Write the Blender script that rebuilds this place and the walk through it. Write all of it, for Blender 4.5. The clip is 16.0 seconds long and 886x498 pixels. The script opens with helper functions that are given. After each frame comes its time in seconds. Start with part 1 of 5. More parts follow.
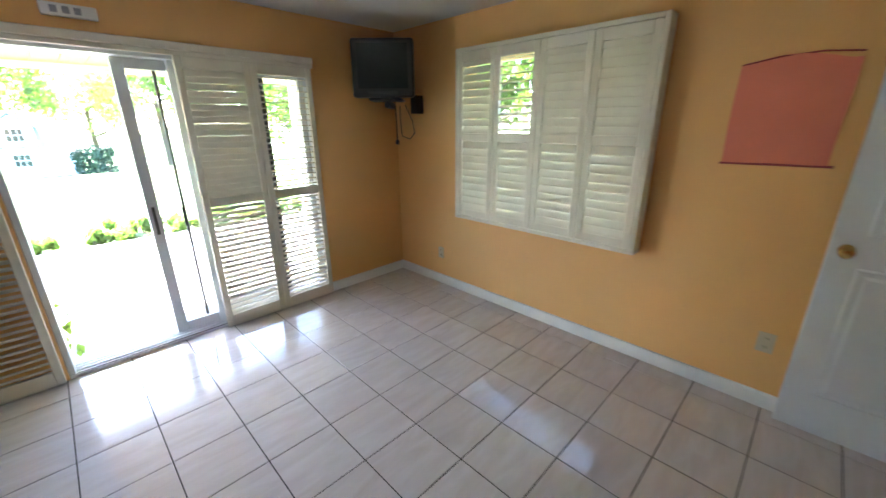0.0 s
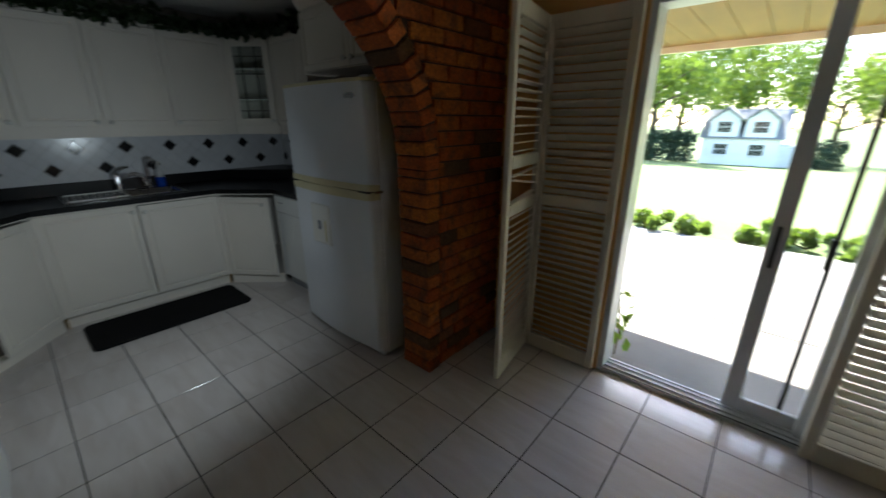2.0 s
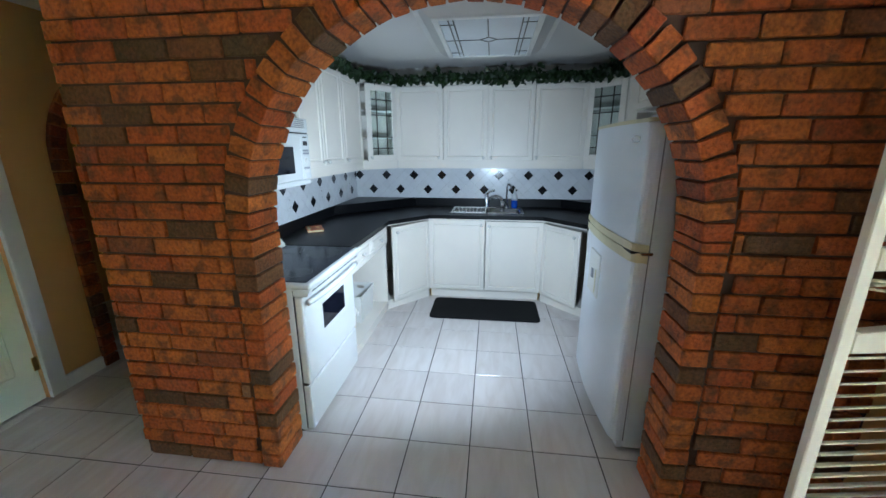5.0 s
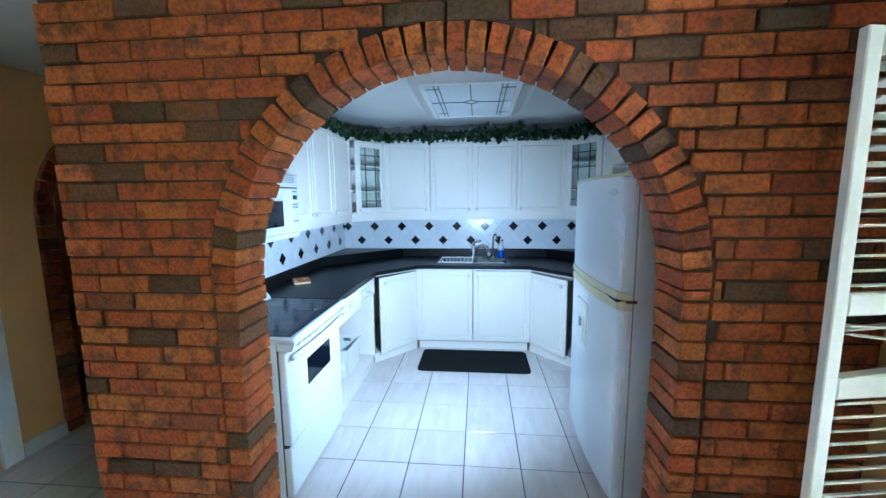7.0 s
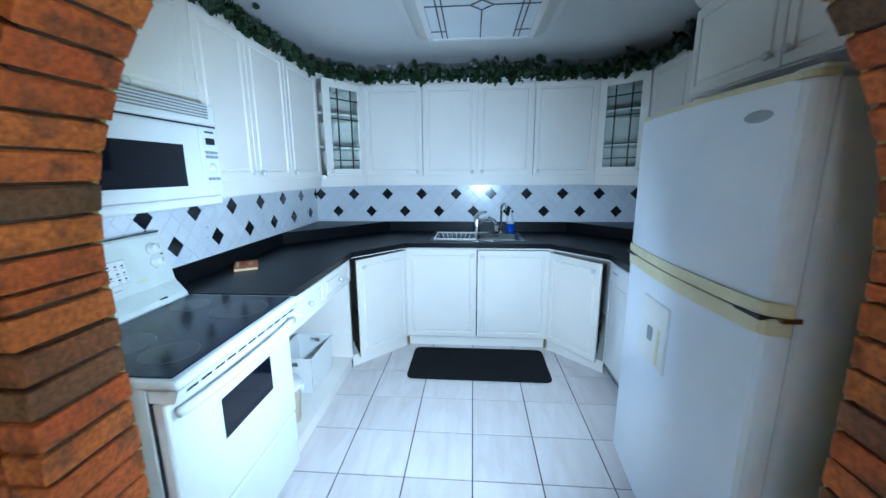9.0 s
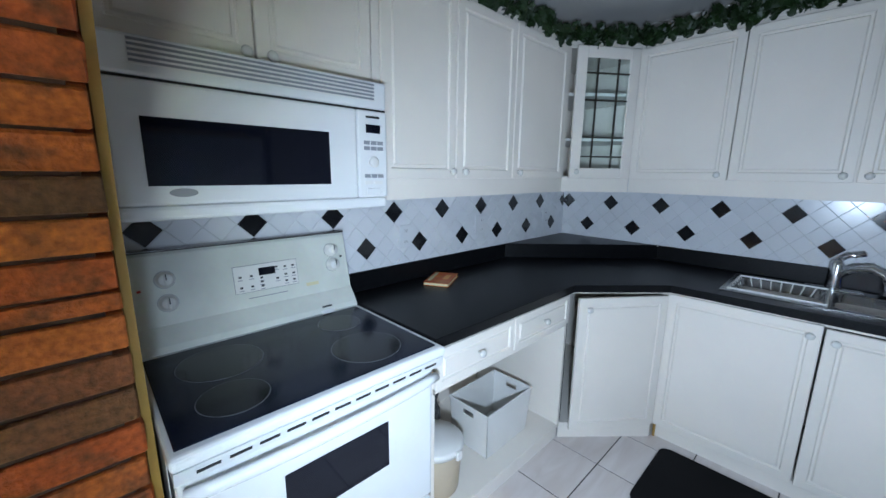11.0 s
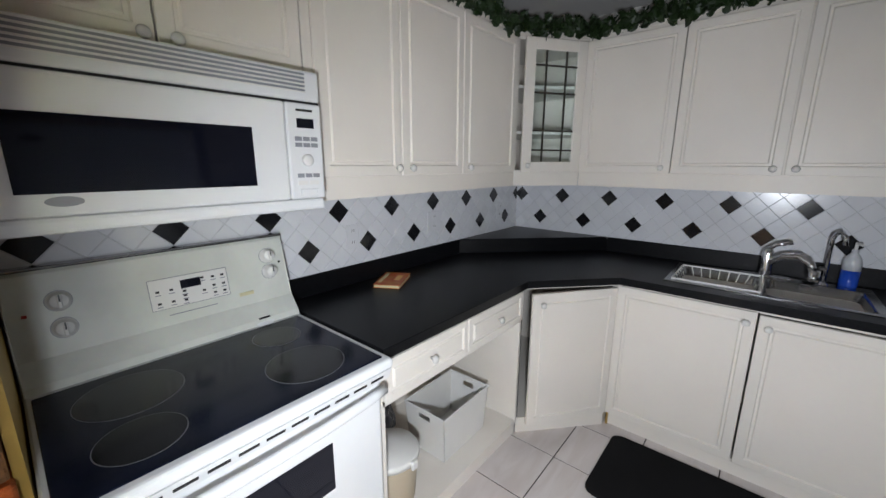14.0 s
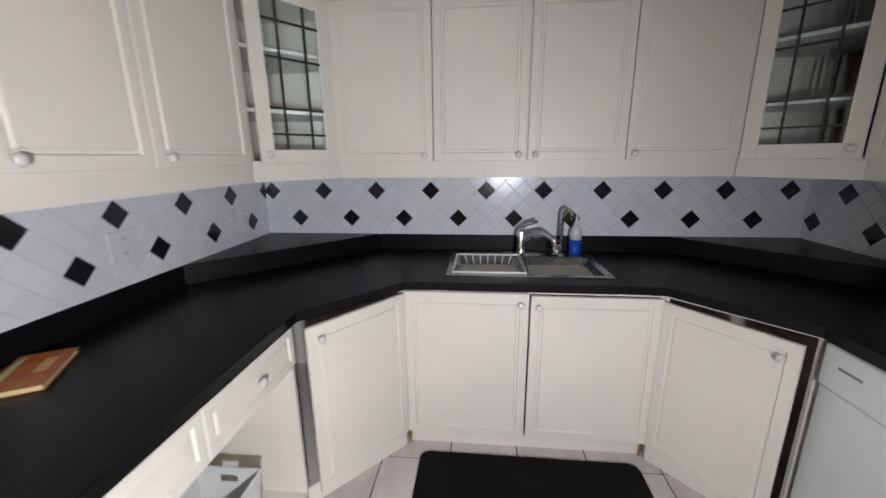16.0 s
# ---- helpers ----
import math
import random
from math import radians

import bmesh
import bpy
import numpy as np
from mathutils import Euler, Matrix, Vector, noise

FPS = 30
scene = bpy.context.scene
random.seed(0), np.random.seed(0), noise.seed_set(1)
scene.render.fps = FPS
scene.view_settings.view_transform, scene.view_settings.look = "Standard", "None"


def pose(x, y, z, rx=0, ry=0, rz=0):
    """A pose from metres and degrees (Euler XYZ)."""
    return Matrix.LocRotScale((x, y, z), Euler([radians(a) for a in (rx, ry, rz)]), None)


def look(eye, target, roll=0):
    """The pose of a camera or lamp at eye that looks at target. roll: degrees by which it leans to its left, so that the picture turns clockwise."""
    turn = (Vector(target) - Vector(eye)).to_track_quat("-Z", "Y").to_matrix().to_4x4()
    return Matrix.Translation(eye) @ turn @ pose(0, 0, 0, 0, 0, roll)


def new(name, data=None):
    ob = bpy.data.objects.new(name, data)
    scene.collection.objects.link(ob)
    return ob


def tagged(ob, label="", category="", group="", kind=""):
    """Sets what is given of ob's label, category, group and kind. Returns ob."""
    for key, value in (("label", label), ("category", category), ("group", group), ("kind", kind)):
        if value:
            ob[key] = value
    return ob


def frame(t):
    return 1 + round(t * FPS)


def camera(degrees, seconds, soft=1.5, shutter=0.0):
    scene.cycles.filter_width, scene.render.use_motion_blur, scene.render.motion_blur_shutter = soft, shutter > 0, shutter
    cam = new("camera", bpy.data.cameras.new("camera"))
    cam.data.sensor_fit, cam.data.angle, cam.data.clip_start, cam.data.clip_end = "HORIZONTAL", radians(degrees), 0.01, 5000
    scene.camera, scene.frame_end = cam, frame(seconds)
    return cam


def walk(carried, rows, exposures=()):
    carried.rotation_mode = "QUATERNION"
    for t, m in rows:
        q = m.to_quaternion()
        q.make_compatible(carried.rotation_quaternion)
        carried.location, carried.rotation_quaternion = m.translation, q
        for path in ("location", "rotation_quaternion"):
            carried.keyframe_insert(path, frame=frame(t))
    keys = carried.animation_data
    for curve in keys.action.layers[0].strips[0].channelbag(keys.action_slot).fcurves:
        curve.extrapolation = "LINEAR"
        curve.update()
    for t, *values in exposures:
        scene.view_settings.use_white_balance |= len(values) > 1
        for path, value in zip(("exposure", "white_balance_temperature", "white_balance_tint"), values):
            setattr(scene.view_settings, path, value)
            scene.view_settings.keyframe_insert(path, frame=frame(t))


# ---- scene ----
cam = camera(99.0, 16.0, shutter=0.3)
PATH = [
    (0, (-0.081, 0.045, 1.578), (1.267, 1.381, 0.945), -0.4),
    (0.5, (0.097, 0.361, 1.543), (1.11, 1.955, 0.887), -0.3),
    (1, (0.249, 0.613, 1.560), (0.540, 2.464, 0.864), -0.6),
    (1.5, (0.239, 0.880, 1.480), (-0.337, 2.680, 0.818), -0.2),
    (2, (0.285, 1.103, 1.481), (-0.964, 2.525, 0.836), 0.0),
    (2.5, (0.314, 1.332, 1.514), (-1.359, 2.204, 0.849), -0.2),
    (3, (0.27, 1.544, 1.541), (-1.569, 1.949, 0.867), -0.3),
    (3.5, (0.296, 1.661, 1.568), (-1.591, 1.685, 0.904), 0.2),
    (4, (0.331, 1.725, 1.569), (-1.558, 1.496, 0.954), 0.1),
    (4.5, (0.35, 1.757, 1.561), (-1.551, 1.461, 1.014), -0.2),
    (5, (0.378, 1.75, 1.571), (-1.538, 1.507, 1.052), -0.2),
    (5.2, (0.371, 1.779, 1.589), (-1.548, 1.546, 1.079), -0.6),
    (7.5, (0.398, 1.727, 1.572), (-1.58, 1.549, 1.336), -0.4),
    (8, (0.21, 1.62, 1.525), (-1.753, 1.446, 1.183), -0.2),
    (8.5, (-0.083, 1.572, 1.519), (-2.035, 1.434, 1.106), -0.2),
    (9, (-0.433, 1.664, 1.471), (-2.386, 1.510, 1.068), -0.4),
    (9.5, (-0.761, 1.640, 1.443), (-2.658, 1.152, 1.046), -0.4),
    (10, (-1.041, 1.675, 1.441), (-2.734, 0.682, 1.058), -0.3),
    (12.3, (-1.321, 1.639, 1.485), (-2.587, 0.143, 1.087), 0.8),
    (12.5, (-1.327, 1.632, 1.481), (-2.634, 0.172, 1.077), 0.9),
    (13, (-1.343, 1.649, 1.485), (-2.732, 0.278, 1.052), 0.9),
    (13.5, (-1.351, 1.657, 1.485), (-2.829, 0.384, 1.047), 0.8),
    (14, (-1.356, 1.647, 1.482), (-2.848, 0.389, 1.043), 0.2),
    (14.5, (-1.364, 1.641, 1.484), (-2.872, 0.403, 1.044), 0.1),
    (15, (-1.387, 1.595, 1.484), (-3.011, 0.51, 1.053), 0.5),
    (15.5, (-1.510, 1.490, 1.460), (-3.388, 0.966, 1.020), 0.4),
    (16, (-1.790, 1.472, 1.465), (-3.720, 1.281, 0.983), -0.6),
]
EXPOSURES = [
    (0.0, 5.1, 5700, 10), (0.5, 4.5, 5800, 10), (1.0, 3.95, 5900, 10), (1.5, 3.3, 6300, 10), (2.0, 2.8, 6300, 8), (2.5, 2.7, 6400, 6), (3.0, 3.6, 6600, 6), (3.5, 4.2, 6500, 8),
    (5.0, 5.1, 5450, 8), (7.5, 5.6, 4550, 4), (8.5, 5.55, 4550, 4), (9.0, 5.4, 4750, 4), (10.0, 5.05, 5200, 8), (12.5, 4.8, 6000, 18), (14.0, 4.75, 6700, 20), (15.0, 4.75, 6800, 20), (16.0, 5.0, 6900, 22),
]
walk(cam, [(t, look(eye, target, roll)) for t, eye, target, roll in PATH], EXPOSURES)

# ---- light ----
world = bpy.data.worlds.new("sky")
scene.world = world
world.use_nodes = True
wn = world.node_tree.nodes
sky = wn.new("ShaderNodeTexSky")
sky.sky_type = "NISHITA"
sky.sun_disc = False
SUN_UP, SUN_AROUND = 48, 340
sky.sun_elevation, sky.sun_rotation = radians(SUN_UP), radians(SUN_AROUND)
wn["Background"].inputs["Strength"].default_value = 0.15
world.node_tree.links.new(sky.outputs[0], wn["Background"].inputs["Color"])

sun = new("sun", bpy.data.lights.new("sun", "SUN"))
sun.data.energy, sun.data.angle, sun.data.color = 5.0, radians(0.5), (1.0, 0.95, 0.86)
_a = radians(SUN_AROUND)
sun.matrix_world = look((math.sin(_a) * 20, math.cos(_a) * 20, 20 * math.tan(radians(SUN_UP))), (0, 0, 0))

# the small video light that is carried into the kitchen
lamp = new("video_light", bpy.data.lights.new("video_light", "SPOT"))
lamp.data.energy, lamp.data.spot_size, lamp.data.spot_blend, lamp.data.shadow_soft_size = 4.6, radians(132), 1.0, 0.05
lamp.data.color = (0.80, 0.93, 1.0)
lamp.matrix_world = look((-1.17, 1.80, 1.27), (-3.60, 0.78, 0.42))

# ---- materials ----
def nodes_of(m):
    m.use_nodes = True
    return m.node_tree.nodes, m.node_tree.links, m.node_tree.nodes["Principled BSDF"]


def surface(name, colour, rough=0.5, metal=0.0, vary=0.12, scale=3.0, grain=60.0, bump=0.05, per_piece=0.0, second=None, stretch=(1, 1, 1), gloss=0.5):
    """A painted or solid surface: two scales of noise over its colour, a little relief, and a shade of its own for each piece."""
    m = bpy.data.materials.new(name)
    n, l, b = nodes_of(m)
    geo = n.new("ShaderNodeNewGeometry")
    mp = n.new("ShaderNodeMapping")
    mp.inputs["Scale"].default_value = stretch
    l.new(geo.outputs["Position"], mp.inputs["Vector"])
    big, fine = n.new("ShaderNodeTexNoise"), n.new("ShaderNodeTexNoise")
    big.inputs["Scale"].default_value, fine.inputs["Scale"].default_value = scale, grain
    big.inputs["Detail"].default_value, fine.inputs["Detail"].default_value = 4, 3
    for t in (big, fine):
        l.new(mp.outputs[0], t.inputs["Vector"])
    ramp = n.new("ShaderNodeValToRGB")
    dark = second or tuple(c * (1 - 2 * vary) for c in colour)
    ramp.color_ramp.elements[0].position, ramp.color_ramp.elements[1].position = 0.3, 0.7
    ramp.color_ramp.elements[0].color, ramp.color_ramp.elements[1].color = (*dark, 1), (*colour, 1)
    l.new(big.outputs["Fac"], ramp.inputs["Fac"])
    mix = n.new("ShaderNodeMix")
    mix.data_type, mix.blend_type = "RGBA", "MULTIPLY"
    mix.inputs["Factor"].default_value = vary
    l.new(ramp.outputs["Color"], mix.inputs["A"])
    l.new(fine.outputs["Color"], mix.inputs["B"])
    out = mix.outputs["Result"]
    if per_piece:
        info, hsv, mr = n.new("ShaderNodeObjectInfo"), n.new("ShaderNodeHueSaturation"), n.new("ShaderNodeMapRange")
        mr.inputs["To Min"].default_value, mr.inputs["To Max"].default_value = 1 - per_piece, 1 + per_piece
        l.new(info.outputs["Random"], mr.inputs["Value"])
        l.new(mr.outputs[0], hsv.inputs["Value"])
        l.new(out, hsv.inputs["Color"])
        out = hsv.outputs["Color"]
    l.new(out, b.inputs["Base Color"])
    b.inputs["Roughness"].default_value, b.inputs["Metallic"].default_value = rough, metal
    b.inputs["Specular IOR Level"].default_value = gloss
    if bump:
        bp = n.new("ShaderNodeBump")
        bp.inputs["Strength"].default_value, bp.inputs["Distance"].default_value = bump, min(0.01, 0.4 / grain)
        l.new(fine.outputs["Fac"], bp.inputs["Height"])
        l.new(bp.outputs[0], b.inputs["Normal"])
    return m


def brick_material(name):
    """Fired clay: every brick its own mix of orange red, dark red and grey brown, with burnt blotches and a rough face."""
    m = bpy.data.materials.new(name)
    n, l, b = nodes_of(m)
    info, geo = n.new("ShaderNodeObjectInfo"), n.new("ShaderNodeNewGeometry")
    ramp = n.new("ShaderNodeValToRGB")
    r = ramp.color_ramp
    r.interpolation = "LINEAR"
    stops = ((0.0, (0.52, 0.135, 0.016)), (0.33, (0.45, 0.092, 0.012)), (0.60, (0.56, 0.165, 0.020)), (0.78, (0.37, 0.074, 0.013)), (0.86, (0.21, 0.088, 0.028)), (1.0, (0.11, 0.062, 0.024)))
    r.elements[0].position, r.elements[0].color = stops[0][0], (*stops[0][1], 1)
    r.elements[1].position, r.elements[1].color = stops[-1][0], (*stops[-1][1], 1)
    for p, c in stops[1:-1]:
        r.elements.new(p).color = (*c, 1)
    l.new(info.outputs["Random"], ramp.inputs["Fac"])
    blot, fine = n.new("ShaderNodeTexNoise"), n.new("ShaderNodeTexNoise")
    blot.inputs["Scale"].default_value, blot.inputs["Detail"].default_value = 13, 6
    fine.inputs["Scale"].default_value, fine.inputs["Detail"].default_value = 70, 6
    l.new(geo.outputs["Position"], blot.inputs["Vector"])
    l.new(geo.outputs["Position"], fine.inputs["Vector"])
    br = n.new("ShaderNodeValToRGB")
    br.color_ramp.elements[0].position, br.color_ramp.elements[1].position = 0.37, 0.50
    br.color_ramp.elements[0].color, br.color_ramp.elements[1].color = (0.25, 0.25, 0.25, 1), (1, 1, 1, 1)
    l.new(blot.outputs["Fac"], br.inputs["Fac"])
    mix = n.new("ShaderNodeMix")
    mix.data_type = "RGBA"
    mix.inputs["A"].default_value = (0.16, 0.062, 0.020, 1)
    l.new(br.outputs["Color"], mix.inputs["Factor"])
    l.new(ramp.outputs["Color"], mix.inputs["B"])
    fr = n.new("ShaderNodeValToRGB")
    fr.color_ramp.elements[0].position, fr.color_ramp.elements[1].position = 0.3, 0.75
    fr.color_ramp.elements[0].color, fr.color_ramp.elements[1].color = (0.55, 0.53, 0.52, 1), (1.25, 1.22, 1.2, 1)
    l.new(fine.outputs["Fac"], fr.inputs["Fac"])
    mix2 = n.new("ShaderNodeMix")
    mix2.data_type, mix2.blend_type = "RGBA", "MULTIPLY"
    mix2.inputs["Factor"].default_value = 1.0
    l.new(mix.outputs["Result"], mix2.inputs["A"])
    l.new(fr.outputs["Color"], mix2.inputs["B"])
    l.new(mix2.outputs["Result"], b.inputs["Base Color"])
    b.inputs["Roughness"].default_value = 0.8
    bp = n.new("ShaderNodeBump")
    bp.inputs["Strength"].default_value, bp.inputs["Distance"].default_value = 0.8, 0.008
    l.new(fine.outputs["Fac"], bp.inputs["Height"])
    l.new(bp.outputs[0], b.inputs["Normal"])
    return m


def tile_material(name, colour, vein, rough):
    """Glazed floor tile with soft slanting marbled streaks."""
    m = bpy.data.materials.new(name)
    n, l, b = nodes_of(m)
    geo, info, mp = n.new("ShaderNodeNewGeometry"), n.new("ShaderNodeObjectInfo"), n.new("ShaderNodeMapping")
    mp.inputs["Rotation"].default_value = (0, 0, radians(35))
    mp.inputs["Scale"].default_value = (3.0, 14.0, 1.0)
    add, mul = n.new("ShaderNodeVectorMath"), n.new("ShaderNodeVectorMath")
    mul.operation = "SCALE"
    mul.inputs["Scale"].default_value = 7.0
    comb = n.new("ShaderNodeCombineXYZ")
    for k in ("X", "Y"):
        l.new(info.outputs["Random"], comb.inputs[k])
    l.new(comb.outputs[0], mul.inputs[0])
    l.new(geo.outputs["Position"], add.inputs[0])
    l.new(mul.outputs[0], add.inputs[1])
    l.new(add.outputs[0], mp.inputs["Vector"])
    t = n.new("ShaderNodeTexNoise")
    t.inputs["Scale"].default_value, t.inputs["Detail"].default_value, t.inputs["Distortion"].default_value = 1.0, 5, 0.8
    l.new(mp.outputs[0], t.inputs["Vector"])
    ramp = n.new("ShaderNodeValToRGB")
    ramp.color_ramp.elements[0].position, ramp.color_ramp.elements[1].position = 0.32, 0.68
    ramp.color_ramp.elements[0].color, ramp.color_ramp.elements[1].color = (*vein, 1), (*colour, 1)
    l.new(t.outputs["Fac"], ramp.inputs["Fac"])
    hsv, mr = n.new("ShaderNodeHueSaturation"), n.new("ShaderNodeMapRange")
    mr.inputs["To Min"].default_value, mr.inputs["To Max"].default_value = 0.95, 1.05
    l.new(info.outputs["Random"], mr.inputs["Value"])
    l.new(mr.outputs[0], hsv.inputs["Value"])
    l.new(ramp.outputs["Color"], hsv.inputs["Color"])
    l.new(hsv.outputs["Color"], b.inputs["Base Color"])
    smear = n.new("ShaderNodeTexNoise")
    smear.inputs["Scale"].default_value = 6
    l.new(geo.outputs["Position"], smear.inputs["Vector"])
    mr2 = n.new("ShaderNodeMapRange")
    mr2.inputs["To Min"].default_value, mr2.inputs["To Max"].default_value = rough * 0.6, rough * 1.5
    l.new(smear.outputs["Fac"], mr2.inputs["Value"])
    l.new(mr2.outputs[0], b.inputs["Roughness"])
    return m


def glass_material(name, colour=(1, 1, 1), rough=0.0):
    m = bpy.data.materials.new(name)
    n, l, b = nodes_of(m)
    b.inputs["Base Color"].default_value = (*colour, 1)
    b.inputs["Transmission Weight"].default_value = 1.0
    b.inputs["Roughness"].default_value, b.inputs["IOR"].default_value = rough, 1.45
    return m


ORANGE = surface("orange_wall_paint", (0.82, 0.46, 0.16), 0.55, vary=0.05, scale=1.2, grain=120, bump=0.12)
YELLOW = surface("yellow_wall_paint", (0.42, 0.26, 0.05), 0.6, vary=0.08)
KITCHEN_PAINT = surface("kitchen_wall_paint", (0.60, 0.58, 0.55), 0.6, vary=0.05)
CEILING = surface("ceiling_paint", (0.72, 0.71, 0.69), 0.7, vary=0.04, scale=0.8, grain=150, bump=0.2)
WHITE_TRIM = surface("white_trim_paint", (0.78, 0.77, 0.74), 0.35, vary=0.04)
DOOR_WHITE = surface("white_door_paint", (0.72, 0.73, 0.76), 0.35, vary=0.04)
PALE_DOOR = surface("pale_cream_door_paint", (0.68, 0.67, 0.50), 0.4, vary=0.05)
SHUTTER = surface("cream_shutter_paint", (0.77, 0.70, 0.57), 0.45, vary=0.06, scale=5)
CABINET = surface("white_cabinet", (0.80, 0.75, 0.68), 0.42, vary=0.04, scale=2.0, bump=0.01, gloss=0.25)
CAB_EDGE = surface("cabinet_shelf_white", (0.70, 0.68, 0.63), 0.4, vary=0.05)
COUNTER = surface("black_laminate", (0.012, 0.0125, 0.015), 0.34, vary=0.5, scale=300, grain=700, bump=0.1, gloss=0.2)
GROUT = surface("dark_floor_grout", (0.055, 0.045, 0.04), 0.9, vary=0.15)
MORTAR = surface("dark_mortar", (0.115, 0.060, 0.042), 0.95, vary=0.2, grain=90, bump=0.4)
BRICK = brick_material("red_brick")
TILE = tile_material("marbled_floor_tile", (0.66, 0.61, 0.59), (0.58, 0.52, 0.49), 0.12)
SPLASH = surface("white_wall_tile", (0.70, 0.71, 0.74), 0.2, vary=0.04, per_piece=0.03, bump=0.0, gloss=0.35)
SPLASH_BLACK = surface("black_wall_tile", (0.012, 0.012, 0.014), 0.12, vary=0.1, bump=0.0)
SPLASH_GROUT = surface("pale_grout", (0.68, 0.69, 0.71), 0.8)
ENAMEL = surface("white_enamel", (0.78, 0.79, 0.79), 0.18, vary=0.03, bump=0.0)
OLD_ENAMEL = surface("aged_white_enamel", (0.72, 0.74, 0.68), 0.25, vary=0.08, scale=6, bump=0.01)
BLACK_GLASS = surface("black_ceramic_glass", (0.006, 0.007, 0.014), 0.06, vary=0.1, bump=0.0, gloss=0.38)
COOK_GLASS = surface("blue_black_cooktop_glass", (0.010, 0.014, 0.034), 0.16, vary=0.3, scale=9, bump=0.0, gloss=0.3)
BURNER = surface("burner_print", (0.004, 0.004, 0.005), 0.16, vary=0.1, bump=0.0)
BURNER_RING = surface("burner_ring_print", (0.16, 0.16, 0.17), 0.3, bump=0.0)
FRIDGE = surface("fridge_white", (0.74, 0.77, 0.83), 0.3, vary=0.03, scale=4, grain=400, bump=0.02)
CREAM = surface("yellowed_plastic", (0.70, 0.64, 0.40), 0.4, vary=0.08, scale=8)
DARK = surface("dark_gap", (0.015, 0.014, 0.013), 0.7, bump=0.0)
BLACK_PLASTIC = surface("black_plastic", (0.018, 0.019, 0.02), 0.35)
SCREEN = surface("tv_screen_glass", (0.02, 0.026, 0.028), 0.12, bump=0.0)
CHROME = surface("chrome", (0.75, 0.75, 0.77), 0.12, metal=1.0, vary=0.03, bump=0.0)
STEEL = surface("brushed_steel", (0.40, 0.40, 0.41), 0.2, metal=1.0, vary=0.06, grain=300, bump=0.02)
BRASS = surface("brass", (0.75, 0.52, 0.18), 0.2, metal=1.0, bump=0.0)
ALU = surface("painted_aluminium", (0.66, 0.67, 0.68), 0.35, vary=0.04)
ALU_DARK = surface("dark_bronze_aluminium", (0.05, 0.05, 0.05), 0.4)
KNOB = surface("white_ceramic_knob", (0.82, 0.80, 0.76), 0.15, bump=0.0)
RUBBER = surface("black_rubber_mat", (0.010, 0.010, 0.011), 0.8, vary=0.2, grain=250, bump=0.3, gloss=0.12)
LEAD = surface("lead_came", (0.07, 0.065, 0.05), 0.4, metal=0.6, bump=0.0)
IVY = surface("ivy_leaf", (0.024, 0.055, 0.014), 0.45, vary=0.3, scale=14)
VINE = surface("vine_stem", (0.07, 0.05, 0.025), 0.8)
PLASTIC = surface("white_plastic", (0.75, 0.74, 0.71), 0.4, vary=0.04)
BEIGE = surface("beige_plastic", (0.55, 0.46, 0.33), 0.5, vary=0.05)
PRINT = surface("grey_print", (0.30, 0.31, 0.34), 0.5, bump=0.0)
RED = surface("red_plastic", (0.45, 0.03, 0.02), 0.4, bump=0.0)
PINK = surface("coral_fabric", (0.80, 0.24, 0.15), 0.9, vary=0.06, grain=200, bump=0.0)
PINK_EDGE = surface("dark_red_rod", (0.30, 0.03, 0.04), 0.6)
OUTLET = surface("ivory_plastic", (0.72, 0.60, 0.38), 0.4)
GLASS = glass_material("window_glass")
CAB_GLASS = glass_material("ribbed_cabinet_glass", (0.80, 0.88, 0.86), 0.04)
_n, _l, _b = nodes_of(CAB_GLASS)
_w, _g, _p = _n.new("ShaderNodeTexNoise"), _n.new("ShaderNodeNewGeometry"), _n.new("ShaderNodeBump")
_m = _n.new("ShaderNodeMapping")
_m.inputs["Scale"].default_value = (38, 38, 1.2)
_w.inputs["Scale"].default_value, _w.inputs["Detail"].default_value = 1.0, 1
_p.inputs["Strength"].default_value, _p.inputs["Distance"].default_value = 0.5, 0.02
_l.new(_g.outputs["Position"], _m.inputs["Vector"])
_l.new(_m.outputs[0], _w.inputs["Vector"])
_l.new(_w.outputs["Fac"], _p.inputs["Height"])
_l.new(_p.outputs[0], _b.inputs["Normal"])
LAMP_GLASS = surface("frosted_lamp_panel", (0.76, 0.80, 0.84), 0.25, vary=0.05)
BLUE = surface("blue_soap", (0.008, 0.07, 0.48), 0.15, bump=0.0)
CLEAR = surface("pump_plastic", (0.70, 0.72, 0.75), 0.3, bump=0.0)
BAG = surface("dark_plastic_bag", (0.03, 0.03, 0.035), 0.3, bump=0.3, grain=30)
COVER = surface("red_book_cover", (0.55, 0.06, 0.025), 0.4, second=(0.55, 0.24, 0.04), scale=22)
PAPER = surface("book_pages", (0.68, 0.60, 0.35), 0.8)
